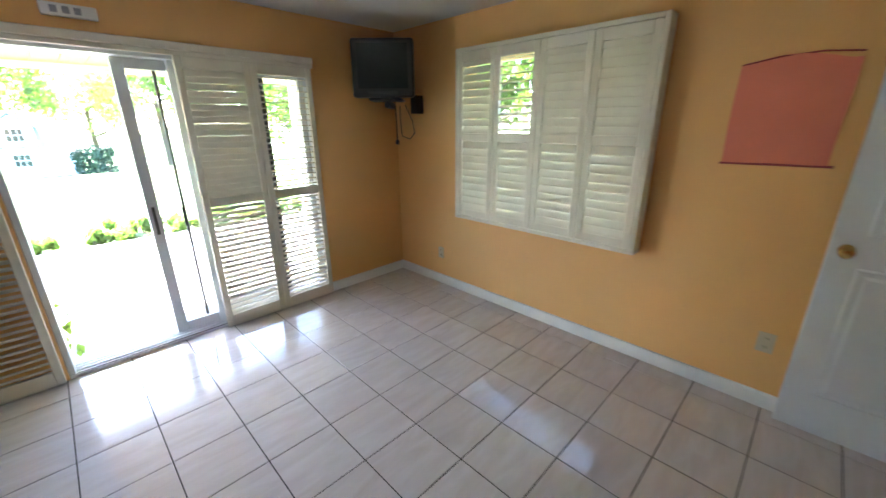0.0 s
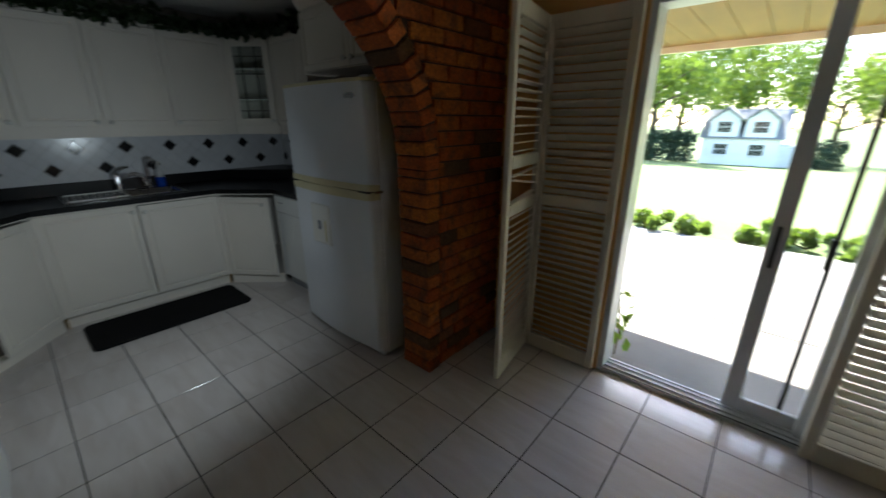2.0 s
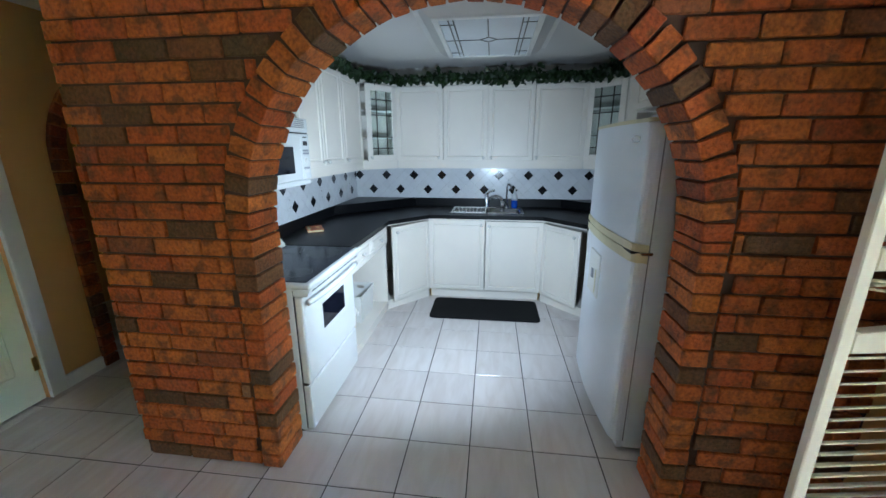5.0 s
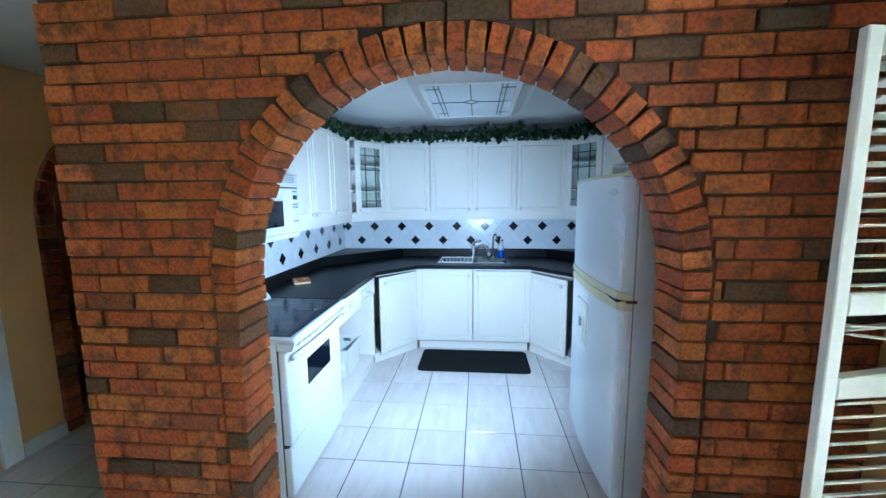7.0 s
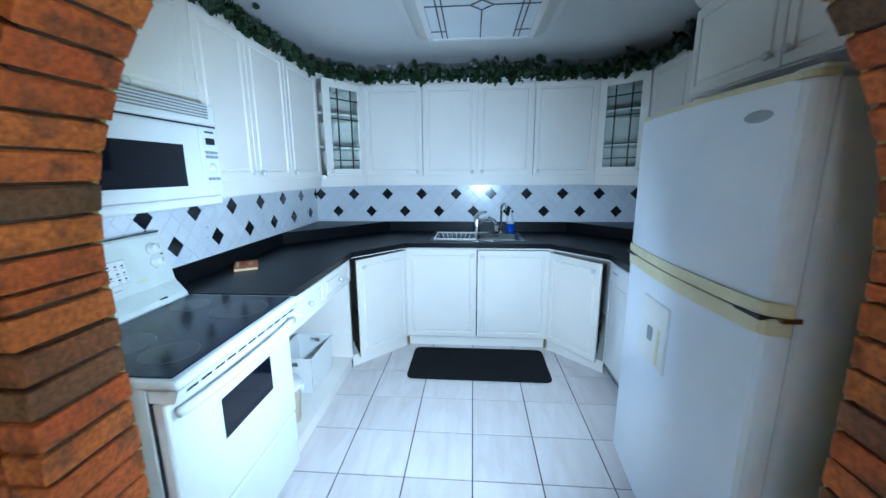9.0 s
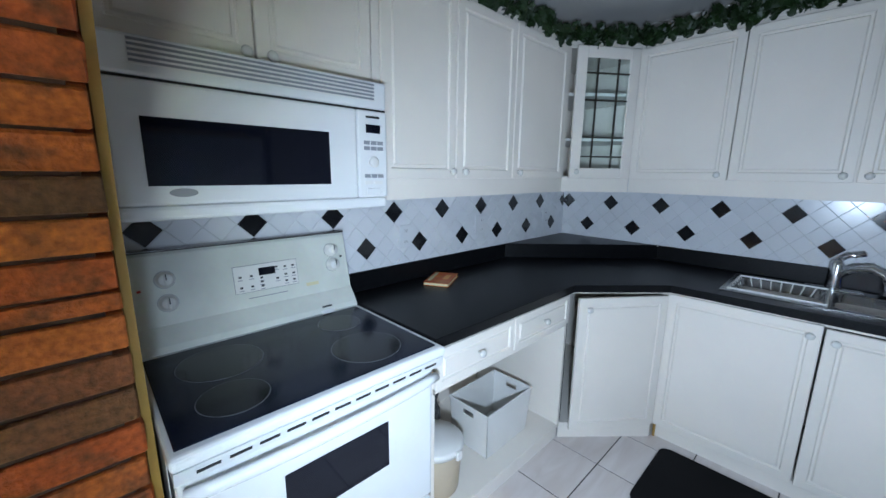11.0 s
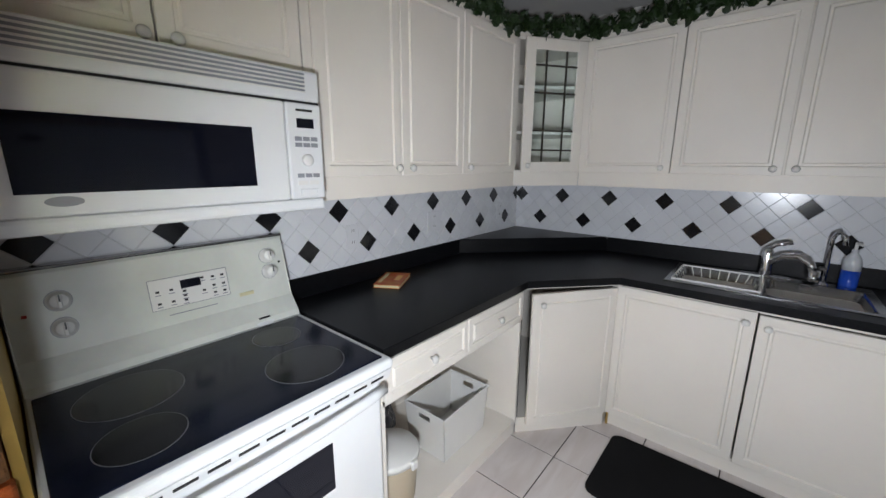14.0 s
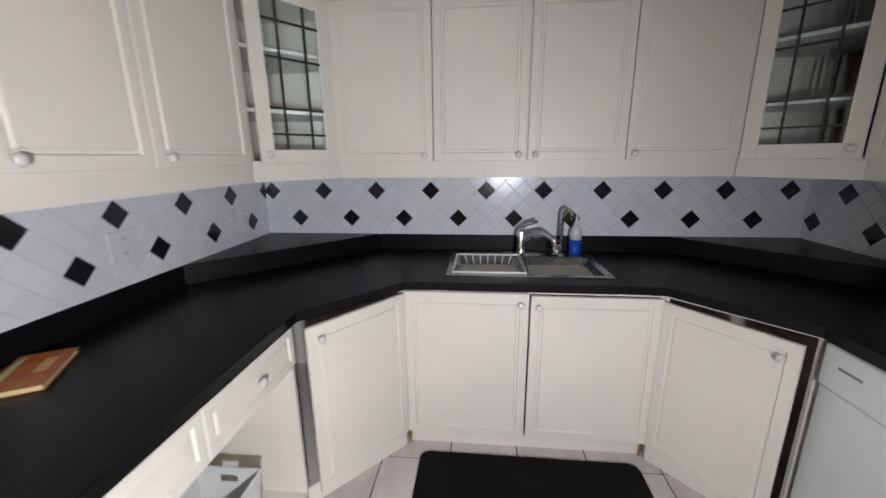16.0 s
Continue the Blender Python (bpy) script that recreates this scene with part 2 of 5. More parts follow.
# outdoors
CONCRETE = surface("patio_concrete", (0.29, 0.28, 0.265), 0.9, vary=0.16, scale=1.5, bump=0.3)
GRASS = surface("lawn_grass", (0.13, 0.19, 0.05), 0.95, vary=0.2, scale=0.6, grain=30, bump=0.6)
LEAF = surface("tree_leaves", (0.12, 0.20, 0.045), 0.6, vary=0.25, scale=2)
_n, _l, _b = nodes_of(LEAF)
_t, _m = _n.new("ShaderNodeBsdfTranslucent"), _n.new("ShaderNodeMixShader")
_t.inputs["Color"].default_value = (0.17, 0.26, 0.03, 1)
_m.inputs["Fac"].default_value = 0.45
_l.new(_b.outputs[0], _m.inputs[1])
_l.new(_t.outputs[0], _m.inputs[2])
_l.new(_m.outputs[0], _n["Material Output"].inputs["Surface"])
HEDGE_LEAF = surface("hedge_leaves", (0.03, 0.065, 0.03), 0.7, vary=0.25, scale=2)
BARK = surface("bark", (0.10, 0.075, 0.05), 0.95, bump=0.6)
SIDING = surface("white_siding", (0.78, 0.78, 0.77), 0.6, vary=0.03)
ROOFING = surface("grey_shingles", (0.20, 0.21, 0.22), 0.9, vary=0.1)
PORCH = surface("yellow_pine_ceiling", (0.24, 0.135, 0.025), 0.5, vary=0.1, scale=2, stretch=(6, 1, 1))

# ---- building helpers ----
def thing(name, at, label, category, group="", kind=""):
    """An empty at the base of a thing, which its parts hang from."""
    ob = new(name)
    ob.location = at
    ob.empty_display_size = 0.05
    return tagged(ob, label, category, group, kind)


def mesh_of(name, bm, material, smooth=False):
    me = bpy.data.meshes.new(name)
    bmesh.ops.recalc_face_normals(bm, faces=bm.faces)
    bm.to_mesh(me)
    bm.free()
    if smooth:
        for p in me.polygons:
            p.use_smooth = True
    me.materials.append(material)
    return me


def base_of(ob):
    """Where a thing or part stands in the world."""
    return Matrix.Identity(4) if ob is None else base_of(ob.parent) @ ob.matrix_parent_inverse @ ob.matrix_basis


def part(name, bm, material, parent=None, label="", smooth=False):
    """One mesh, made in world metres, under a thing or a part."""
    ob = new(name, mesh_of(name, bm, material, smooth))
    if parent is not None:
        ob.parent = parent
        ob.matrix_parent_inverse = base_of(parent).inverted()
    return tagged(ob, label)


def structure(name, bm, material, label):
    return tagged(new(name, mesh_of(name, bm, material)), label, name.split("_")[0], kind="structure")


def box(lo, hi, bevel=0.0, bm=None, seg=1, m=None):
    bm = bm or bmesh.new()
    made = bmesh.ops.create_cube(bm, size=1.0)["verts"]
    lo, hi = Vector(lo), Vector(hi)
    for v in made:
        v.co = Vector(((lo[i] + hi[i]) / 2 + v.co[i] * (hi[i] - lo[i]) for i in range(3)))
    if bevel:
        edges = list({e for v in made for e in v.link_edges})
        made = list({v for v in bmesh.ops.bevel(bm, geom=edges, offset=bevel, segments=seg, affect="EDGES", profile=0.5)["verts"]})
    if m is not None:
        bmesh.ops.transform(bm, matrix=m, verts=made)
    return bm


def prism(points, z0, z1, bm=None, bevel=0.0, axis="z"):
    """A flat outline drawn up between two heights; axis x or y lays it on its side."""
    bm = bm or bmesh.new()
    put = {"z": lambda p, h: (p[0], p[1], h), "x": lambda p, h: (h, p[0], p[1]), "y": lambda p, h: (p[0], h, p[1])}[axis]
    low = [bm.verts.new(put(p, z0)) for p in points]
    high = [bm.verts.new(put(p, z1)) for p in points]
    k = len(points)
    faces = [bm.faces.new(low[::-1]), bm.faces.new(high)]
    faces += [bm.faces.new((low[i], low[(i + 1) % k], high[(i + 1) % k], high[i])) for i in range(k)]
    if bevel:
        edges = list({e for f in faces[:2] for e in f.edges})
        bmesh.ops.bevel(bm, geom=edges, offset=bevel, segments=2, affect="EDGES", profile=0.5)
    return bm


def tube(points, r, bm=None, sides=8, closed=False):
    """A round bar along a line of points."""
    bm = bm or bmesh.new()
    pts = [Vector(p) for p in points]
    rings, up = [], None
    for i, p in enumerate(pts):
        a = pts[i - 1] if i or closed else p
        b = pts[(i + 1) % len(pts)] if i + 1 < len(pts) or closed else p
        d = (b - a).normalized()
        if up is None:
            up = d.orthogonal().normalized()
        up = (up - d * up.dot(d)).normalized()
        side = d.cross(up)
        rings.append([bm.verts.new(p + r * (math.cos(2 * math.pi * k / sides) * up + math.sin(2 * math.pi * k / sides) * side)) for k in range(sides)])
    n = len(rings)
    for i in range(n if closed else n - 1):
        a, b = rings[i], rings[(i + 1) % n]
        for k in range(sides):
            bm.faces.new((a[k], a[(k + 1) % sides], b[(k + 1) % sides], b[k]))
    if not closed:
        bm.faces.new(rings[0][::-1])
        bm.faces.new(rings[-1])
    return bm


def lathe(profile, m=None, bm=None, sides=20):
    """A turned shape: (radius, height) up the z axis."""
    bm = bm or bmesh.new()
    m = m or Matrix.Identity(4)
    rings = [[bm.verts.new(m @ Vector((max(r, 0.0004) * math.cos(2 * math.pi * k / sides), max(r, 0.0004) * math.sin(2 * math.pi * k / sides), z))) for k in range(sides)] for r, z in profile]
    for a, b in zip(rings, rings[1:]):
        for k in range(sides):
            bm.faces.new((a[k], a[(k + 1) % sides], b[(k + 1) % sides], b[k]))
    bm.faces.new(rings[0][::-1])
    bm.faces.new(rings[-1])
    return bm


def panel_door(w, h, t=0.019, m=None, edge=0.052):
    """A cabinet door with a routed panel: x across, z up, its face towards -y."""
    bm = bmesh.new()
    box((0, -t, 0), (w, 0, h), 0.0025, bm)
    f = max((f for f in bm.faces if f.normal.y < -0.9), key=lambda f: f.calc_area())
    for thick, deep in ((edge, 0.0), (0.006, -0.008), (0.013, 0.0), (0.008, 0.007)):
        bmesh.ops.inset_region(bm, faces=[f], thickness=thick, depth=deep)
    if m is not None:
        bmesh.ops.transform(bm, matrix=m, verts=bm.verts)
    return bm


def knob_at(p, way, parent, name="knob", r=0.016, material=None):
    """A round cabinet knob that stands out along the given way."""
    m = Matrix.Translation(p) @ Vector(way).to_track_quat("Z", "Y").to_matrix().to_4x4()
    part(name, lathe(((0.006, -0.001), (0.006, 0.010), (r * 0.8, 0.013), (r, 0.019), (r * 0.85, 0.026), (r * 0.3, 0.029)), m, sides=14), material or KNOB, parent, smooth=True)


def wall_xz(a, b, y, z0, z1):
    """The pose that lays a door made by panel_door along a line in plan, from a to b, facing to the right of b - a turned back."""
    d = Vector((b[0] - a[0], b[1] - a[1], 0)).normalized()
    m = Matrix(((d.x, -d.y, 0, a[0]), (d.y, d.x, 0, a[1]), (0, 0, 1, z0), (0, 0, 0, 1)))
    return m, (Vector(b) - Vector(a)).length, z1 - z0


# ---- measures of the place ----
XE, YN, YS, XW = 2.495, 3.245, -1.07, -4.03   # inner faces of the dining room and the kitchen's far wall
XA, XB = -1.08, -1.285                          # front and back of the brick arch wall
KS = 0.150                                      # kitchen's south wall
TOP = 2.40                                      # ceilings
ARCH_Y, ARCH_R, SPRING = 1.632, 0.8875, 1.23

# ---- structure ----
bm = box((-4.2, YN, 0), (-0.32, 3.40, TOP))
box((1.58, YN, 0), (2.6, 3.40, TOP), bm=bm)
box((-0.32, YN, 2.04), (1.58, 3.40, TOP), bm=bm)
structure("wall_north", bm, ORANGE, "orange painted wall with the sliding patio door")
bm = box((XE, -1.2, 0), (2.6, 0.86, TOP))
box((XE, 2.28, 0), (2.6, YN, TOP), bm=bm)
box((XE, 0.86, 0), (2.6, 2.28, 0.83), bm=bm)
box((XE, 0.86, 2.06), (2.6, 2.28, TOP), bm=bm)
structure("wall_east", bm, ORANGE, "orange painted wall with the shuttered window")


def arc(cy, cz, r, a0, a1, k):
    return [(cy + r * math.cos(radians(a0 + (a1 - a0) * i / k)), cz + r * math.sin(radians(a0 + (a1 - a0) * i / k))) for i in range(k + 1)]


# the south wall: doorway at its east end, a closed door, and a brick-lined archway into the next room
bm = box((-0.50, -1.2, 0), (1.62, YS, TOP))
box((2.40, -1.2, 0), (XE, YS, TOP), bm=bm)
box((1.62, -1.2, 2.05), (2.40, YS, TOP), bm=bm)
box((-1.42, -1.2, 2.07), (-0.50, YS, TOP), bm=bm)
prism([(-1.42, 0), (-1.42, TOP), (-4.2, TOP), (-4.2, 0), (-3.2, 0), (-3.2, 1.5)] + arc(-2.49, 1.5, 0.71, 180, 0, 20)[1:] + [(-1.78, 0)], -1.2, YS, bm, axis="y")
structure("wall_south", bm, ORANGE, "orange painted hall wall")
structure("wall_kitchen_south", box((-4.2, -0.03, 0), (XB - 0.02, KS, TOP)), KITCHEN_PAINT, "painted wall behind the stove")
structure("wall_west", box((-4.2, KS, 0), (XW, YN, TOP)), KITCHEN_PAINT, "painted kitchen wall behind the sink")
structure("wall_hall_end", box((-4.34, -2.4, 0), (-4.2, 0.0, TOP)), ORANGE, "plain orange wall that ends the hall")
bm = box((-4.2, -2.4, 0), (2.6, -2.28, TOP))
structure("wall_back", bm, ORANGE, "plain wall of the rooms behind")
structure("wall_side", box((2.6, -2.4, 0), (2.74, -1.2, TOP)), ORANGE, "plain wall beside the doorway")
structure("ceiling", box((-4.34, -2.4, TOP), (2.74, 3.42, TOP + 0.12)), CEILING, "off-white painted ceiling")
floor = structure("floor", box((-4.2, -2.4, -0.12), (2.6, 3.30, -0.003)), GROUT, "beige marbled ceramic floor tiles with dark grout")

# the brick arch wall: mortar body, plaster on the kitchen's side
J = 0.014
outline = [(-0.02, 0), (ARCH_Y - ARCH_R - J, 0)] + arc(ARCH_Y, SPRING, ARCH_R + J, 180, 0, 40) + [(ARCH_Y + ARCH_R + J, 0), (YN, 0), (YN, TOP), (-0.02, TOP)]
wall_arch = structure("wall_arch", prism(outline, XB + J, XA - J, axis="x"), MORTAR, "red brick wall with a round arched opening to the kitchen")
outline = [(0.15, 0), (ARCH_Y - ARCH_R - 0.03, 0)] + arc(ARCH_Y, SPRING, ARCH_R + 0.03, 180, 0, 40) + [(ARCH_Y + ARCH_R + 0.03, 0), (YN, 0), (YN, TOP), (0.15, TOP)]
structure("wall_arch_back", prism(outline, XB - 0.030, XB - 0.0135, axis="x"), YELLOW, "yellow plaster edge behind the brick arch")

# skirting boards
def skirting(name, a, b, inward):
    """A skirting with a rounded top edge, along a wall from a to b."""
    d, n = (Vector(b) - Vector(a)).normalized(), Vector(inward)
    prof = ((0, 0), (0.014, 0), (0.014, 0.078), (0.010, 0.09), (0, 0.094))
    bm = bmesh.new()
    ends = [[bm.verts.new((p[0] + n.x * u, p[1] + n.y * u, v)) for u, v in prof] for p in (a, b)]
    for i in range(5):
        bm.faces.new((ends[0][i], ends[0][(i + 1) % 5], ends[1][(i + 1) % 5], ends[1][i]))
    bm.faces.new(ends[0]), bm.faces.new(ends[1])
    tagged(new(name, mesh_of(name, bm, WHITE_TRIM)), "white painted wooden skirting board", "baseboard", kind="structure")


skirting("baseboard_north", (1.60, YN), (XE, YN), (0, -1))
skirting("baseboard_east", (XE, YN), (XE, YS), (-1, 0))
skirting("baseboard_hall", (-1.53, YS), (-1.78, YS), (0, 1))
skirting("baseboard_south", (-0.38, YS), (1.54, YS), (0, 1))

# ---- sliding patio door ----
door = thing("sliding_door", (0.63, 3.32, 0), "white aluminium sliding glass door, standing partly open", "sliding door", kind="structure")
bm = box((-0.32, 3.25, 0.0), (1.58, 3.40, 0.022), 0.003)
for y in (3.29, 3.335, 3.37):
    box((-0.32, y - 0.004, 0.022), (1.58, y + 0.004, 0.034), bm=bm)
part("track", bm, ALU, door, "grey metal floor track")
part("track_groove", box((-0.32, 3.252, 0.022), (1.58, 3.262, 0.024)), DARK, door)
bm = box((-0.32, 3.25, 0.022), (-0.285, 3.40, 2.04), 0.003)
box((1.545, 3.25, 0.022), (1.58, 3.40, 2.04), 0.003, bm)
box((-0.285, 3.25, 1.985), (1.545, 3.40, 2.04), 0.003, bm)
part("door_frame", bm, ALU, door)


def glazed(x0, x1, y, stile_l, stile_r, mat_l, mat_r, name):
    """One glazed panel of the patio door."""
    bm = box((x0 + stile_l, y - 0.014, 0.036), (x1 - stile_r, y + 0.014, 0.11), 0.003)
    box((x0 + stile_l, y - 0.014, 1.92), (x1 - stile_r, y + 0.014, 1.984), 0.003, bm)
    leaf = part(name, bm, ALU, door)
    part("stile", box((x0, y - 0.016, 0.036), (x0 + stile_l, y + 0.016, 1.984), 0.003), mat_l, leaf)
    part("stile", box((x1 - stile_r, y - 0.016, 0.036), (x1, y + 0.016, 1.984), 0.003), mat_r, leaf)
    g = part("glass_pane", box((x0 + stile_l, y - 0.003, 0.11), (x1 - stile_r, y + 0.003, 1.92)), GLASS, leaf)
    g.visible_shadow = False
    return leaf


sl = glazed(0.31, 1.235, 3.352, 0.07, 0.06, ALU, ALU_DARK, "sliding_leaf")
fx = glazed(0.60, 1.545, 3.305, 0.04, 0.05, ALU, ALU, "fixed_leaf")
part("handle", box((0.333, 3.322, 0.83), (0.352, 3.336, 1.03), 0.005, seg=2), ALU_DARK, sl, "dark pull handle")
scr = part("screen_stile", box((0.525, 3.366, 0.036), (0.545, 3.386, 1.984), 0.003), ALU_DARK, door, "dark stile of the insect screen")
part("latch", box((0.515, 3.345, 0.86), (0.54, 3.366, 1.0), 0.005, seg=2), BLACK_PLASTIC, scr, "black latch")
# head trim over the door with the shutters' track
bm = box((-0.36, 3.19, 2.035), (1.60, YN, 2.085), 0.006, seg=2)
box((-0.36, 3.205, 2.006), (1.60, 3.225, 2.035), 0.002, bm)
tagged(new("trim_door_head", mesh_of("trim_door_head", bm, SHUTTER)), "cream wooden head trim with the folding shutters' track", "trim", kind="structure")


# ---- folding louvre shutters ----
def slat(bm, x0, x1, z, angle, w=0.046, t=0.008, y=0.0):
    """One louvre with rounded edges, tilted about its length."""
    prof = [(w / 2 * c, t / 2 * s) for c, s in ((-1, 0), (-0.9, 0.7), (-0.4, 1), (0.4, 1), (0.9, 0.7), (1, 0), (0.9, -0.7), (0.4, -1), (-0.4, -1), (-0.9, -0.7))]
    ca, sa = math.cos(radians(angle)), math.sin(radians(angle))
    ends = [[bm.verts.new((x, y + u * ca - v * sa, z + u * sa + v * ca)) for u, v in prof] for x in (x0, x1)]
    k = len(prof)
    for i in range(k):
        bm.faces.new((ends[0][i], ends[0][(i + 1) % k], ends[1][(i + 1) % k], ends[1][i]))
    bm.faces.new(ends[0]), bm.faces.new(ends[1])
    return bm


SLATS = {}


def slat_mesh(w, angle, wide):
    key = (round(w, 3), angle, wide)
    if key not in SLATS:
        SLATS[key] = mesh_of("slat", slat(bmesh.new(), 0, w, 0, angle, wide), SHUTTER)
    return SLATS[key]


def shutter_leaf(name, w, h, m, zones, label, group, stile=0.045, thick=0.028, mids=(), pitch=0.043, wide=0.046, rails=(0.075, 0.10), loose=()):
    """A louvred leaf: zones of (from, to, tilt) between its rails. Its foot stands at the pose m."""
    leaf = thing(name, (0, 0, 0), label, "shutter", group)
    leaf.matrix_basis = m
    def piece(nm, lo, hi):
        ob = new(nm, mesh_of(nm, box(lo, hi, 0.004), SHUTTER))
        ob.parent = leaf
    t = thick / 2
    piece("stile", (0, -t, 0), (stile, t, h))
    piece("stile", (w - stile, -t, 0), (w, t, h))
    piece("top_rail", (stile, -t, h - rails[0]), (w - stile, t, h))
    piece("bottom_rail", (stile, -t, 0), (w - stile, t, rails[1]))
    for a, b in mids:
        piece("middle_rail", (stile, -t, a), (w - stile, t, b))
    for a, b, tilt in zones:
        n = max(1, round((b - a) / pitch))
        for i in range(n):
            ob = new("slat", slat_mesh(w - 2 * stile - 0.004, tilt, wide))
            ob.parent = leaf
            turn = 0.0
            if (len(loose) and a >= loose[0] and b <= loose[1]):
                turn = (4, -9, -6, 3, -2)[i % 5]
            ob.matrix_basis = pose(stile + 0.002, 0, a + (i + 0.5) * (b - a) / n + random.uniform(-0.001, 0.001), 0, turn, 0)
    return leaf


MID = (0.985, 1.055)
low, high = (0.10, 0.985), (1.055, 1.925)
H = 2.0
shutter_leaf("shutter_leaf", 0.475, H, pose(0.625, 3.215, 0.008), [(*low, 22), (*high, 71)], "cream wooden louvre shutter, closed before the glass, upper slats shut", "patio door shutters", mids=[MID])
shutter_leaf("shutter_leaf", 0.475, H, pose(1.103, 3.215, 0.008), [(*low, 8), (*high, 4)], "cream wooden louvre shutter, closed before the glass, slats open", "patio door shutters", mids=[MID])
shutter_leaf("shutter_leaf", 0.475, H, pose(-0.335, 3.215, 0.008, 0, 0, 180), [(*low, 40), (*high, 50)], "cream wooden louvre shutter, folded back against the wall", "patio door shutters", mids=[MID])
shutter_leaf("shutter_leaf", 0.475, H, pose(-0.812, 3.205, 0.008, 0, 0, -80.5), [(*low, 35), (1.30, 1.925, 10), (1.055, 1.235, 10)], "cream wooden louvre shutter standing out into the room, some slats broken", "patio door shutters", mids=[MID, (1.235, 1.30)], loose=(1.05, 1.24))

# ---- shuttered window ----
frame_ob = thing("window_1", (XE, 1.565, 0.75), "cream wooden window shutters in a deep frame on the wall", "window", kind="structure")
y0, y1, z0, z1 = 0.815, 2.305, 0.795, 2.105
bm = box((2.385, y0 - 0.03, z0 - 0.03), (XE, y0, z1 + 0.03), 0.004)
box((2.385, y1, z0 - 0.03), (XE, y1 + 0.03, z1 + 0.03), 0.004, bm)
box((2.385, y0, z1), (XE, y1, z1 + 0.03), 0.004, bm)
box((2.385, y0, z0 - 0.03), (XE, y1, z0), 0.004, bm)
part("window_frame", bm, SHUTTER, frame_ob)
g = part("glass_pane", box((2.54, 0.86, 0.83), (2.546, 2.28, 2.06)), GLASS, frame_ob)
g.visible_shadow = False
pw = (y1 - y0) / 4
for i in range(4):
    upper = ((0.70, 1.25, 62), (0.70, 1.25, 14), (0.70, 1.25, 74), (0.70, 1.25, 74))[i]
    shutter_leaf("window_shutter", pw - 0.004, z1 - z0 - 0.006, pose(2.398, y1 - 0.002 - i * pw, z0 + 0.003, 0, 0, -90), [(0.06, 0.635, 68), upper],
                 "cream louvre shutter panel with its upper slats open" if i == 1 else "cream louvre shutter panel, slats nearly shut", "window shutters", mids=[(0.635, 0.70)], pitch=0.056, wide=0.062, rails=(0.07, 0.06))
for zz in (0.86, 1.45, 2.0):
    part("hinge", box((2.380, y0 - 0.012, zz - 0.035), (2.386, y0 + 0.012, zz + 0.035), 0.001), SHUTTER, frame_ob)
    part("hinge", box((2.380, y1 - 0.012, zz - 0.035), (2.386, y1 + 0.012, zz + 0.035), 0.001), SHUTTER, frame_ob)

# ---- dining room things ----
def six_panel_door(name, label, m, w, h=2.03, knob_side=1, hinge=False, paint=None):
    """A moulded six-panel door leaf: x across, face to -y and +y."""
    d = thing(name, (0, 0, 0), label, "door", kind="structure")
    d.matrix_basis = m
    bm = box((0, -0.018, 0), (w, 0.018, h), 0.002)
    def under(nm, b, mt, lab="", smooth=False):
        ob = new(nm, mesh_of(nm, b, mt, smooth))
        ob.parent = d
        return tagged(ob, lab)
    under("leaf", bm, paint or DOOR_WHITE)
    xs = ((0.11, w / 2 - 0.05), (w / 2 + 0.05, w - 0.11))
    for za, zb in ((0.22, 0.92), (1.07, 1.60), (1.70, 1.90)):
        for xa, xb in xs:
            for s in (-1, 1):
                b = bmesh.new()
                lo, hi = sorted((s * 0.0172, s * 0.021))
                box((xa, lo, za), (xb, hi, zb), 0.0, b)
                f = max((f for f in b.faces if f.normal.y * s > 0.9), key=lambda f: f.calc_area())
                for thick, deep in ((0.010, 0.004), (0.014, -0.006), (0.02, 0.0), (0.022, 0.006)):
                    bmesh.ops.inset_region(b, faces=[f], thickness=thick, depth=deep)
                under("panel", b, paint or DOOR_WHITE)
    kx = w - 0.06 if knob_side > 0 else 0.06
    for s in (-1, 1):
        mm = Matrix.Translation((kx, s * 0.018, 0.995)) @ Vector((0, s, 0)).to_track_quat("Z", "Y").to_matrix().to_4x4()
        under("door_knob", lathe(((0.030, 0), (0.030, 0.006), (0.012, 0.010), (0.011, 0.028), (0.024, 0.036), (0.029, 0.050), (0.024, 0.062), (0.010, 0.066)), mm), BRASS, "polished brass knob", True)
    if hinge:
        for zz in (0.25, 1.1, 1.85):
            under("hinge", box((-0.012, 0.0185, zz - 0.045), (0.020, 0.0265, zz + 0.045), 0.001), BRASS, "brass hinge")
    return d


six_panel_door("door_1", "white six-panel door standing open along the orange wall", pose(2.425, -0.975, 0.012, 0, 0, 90.6), 0.92)
bm = box((1.54, YS, 0), (1.62, YS + 0.016, 2.12), 0.004)
box((2.405, YS, 0), (2.45, YS + 0.016, 2.12), 0.004, bm)
box((1.62, YS, 2.05), (2.405, YS + 0.016, 2.12), 0.004, bm)
tagged(new("trim_doorway", mesh_of("trim_doorway", bm, WHITE_TRIM)), "white door casing", "trim", kind="structure")
six_panel_door("door_2", "pale painted panel door with brass hinges, shut", pose(-1.405, -1.09, 0.012), 0.90, hinge=True, paint=PALE_DOOR)
bm = box((-1.528, YS, 0), (-1.425, YS + 0.018, 2.15), 0.006)
box((-0.495, YS, 0), (-0.395, YS + 0.018, 2.15), 0.006, bm)
box((-1.425, YS, 2.055), (-0.495, YS + 0.018, 2.15), 0.006, bm)
box((-1.438, YS, 0), (-1.421, YS + 0.026, 2.06), 0.004, bm)
tagged(new("trim_hall_door", mesh_of("trim_hall_door", bm, WHITE_TRIM)), "white moulded door casing", "trim", kind="structure")

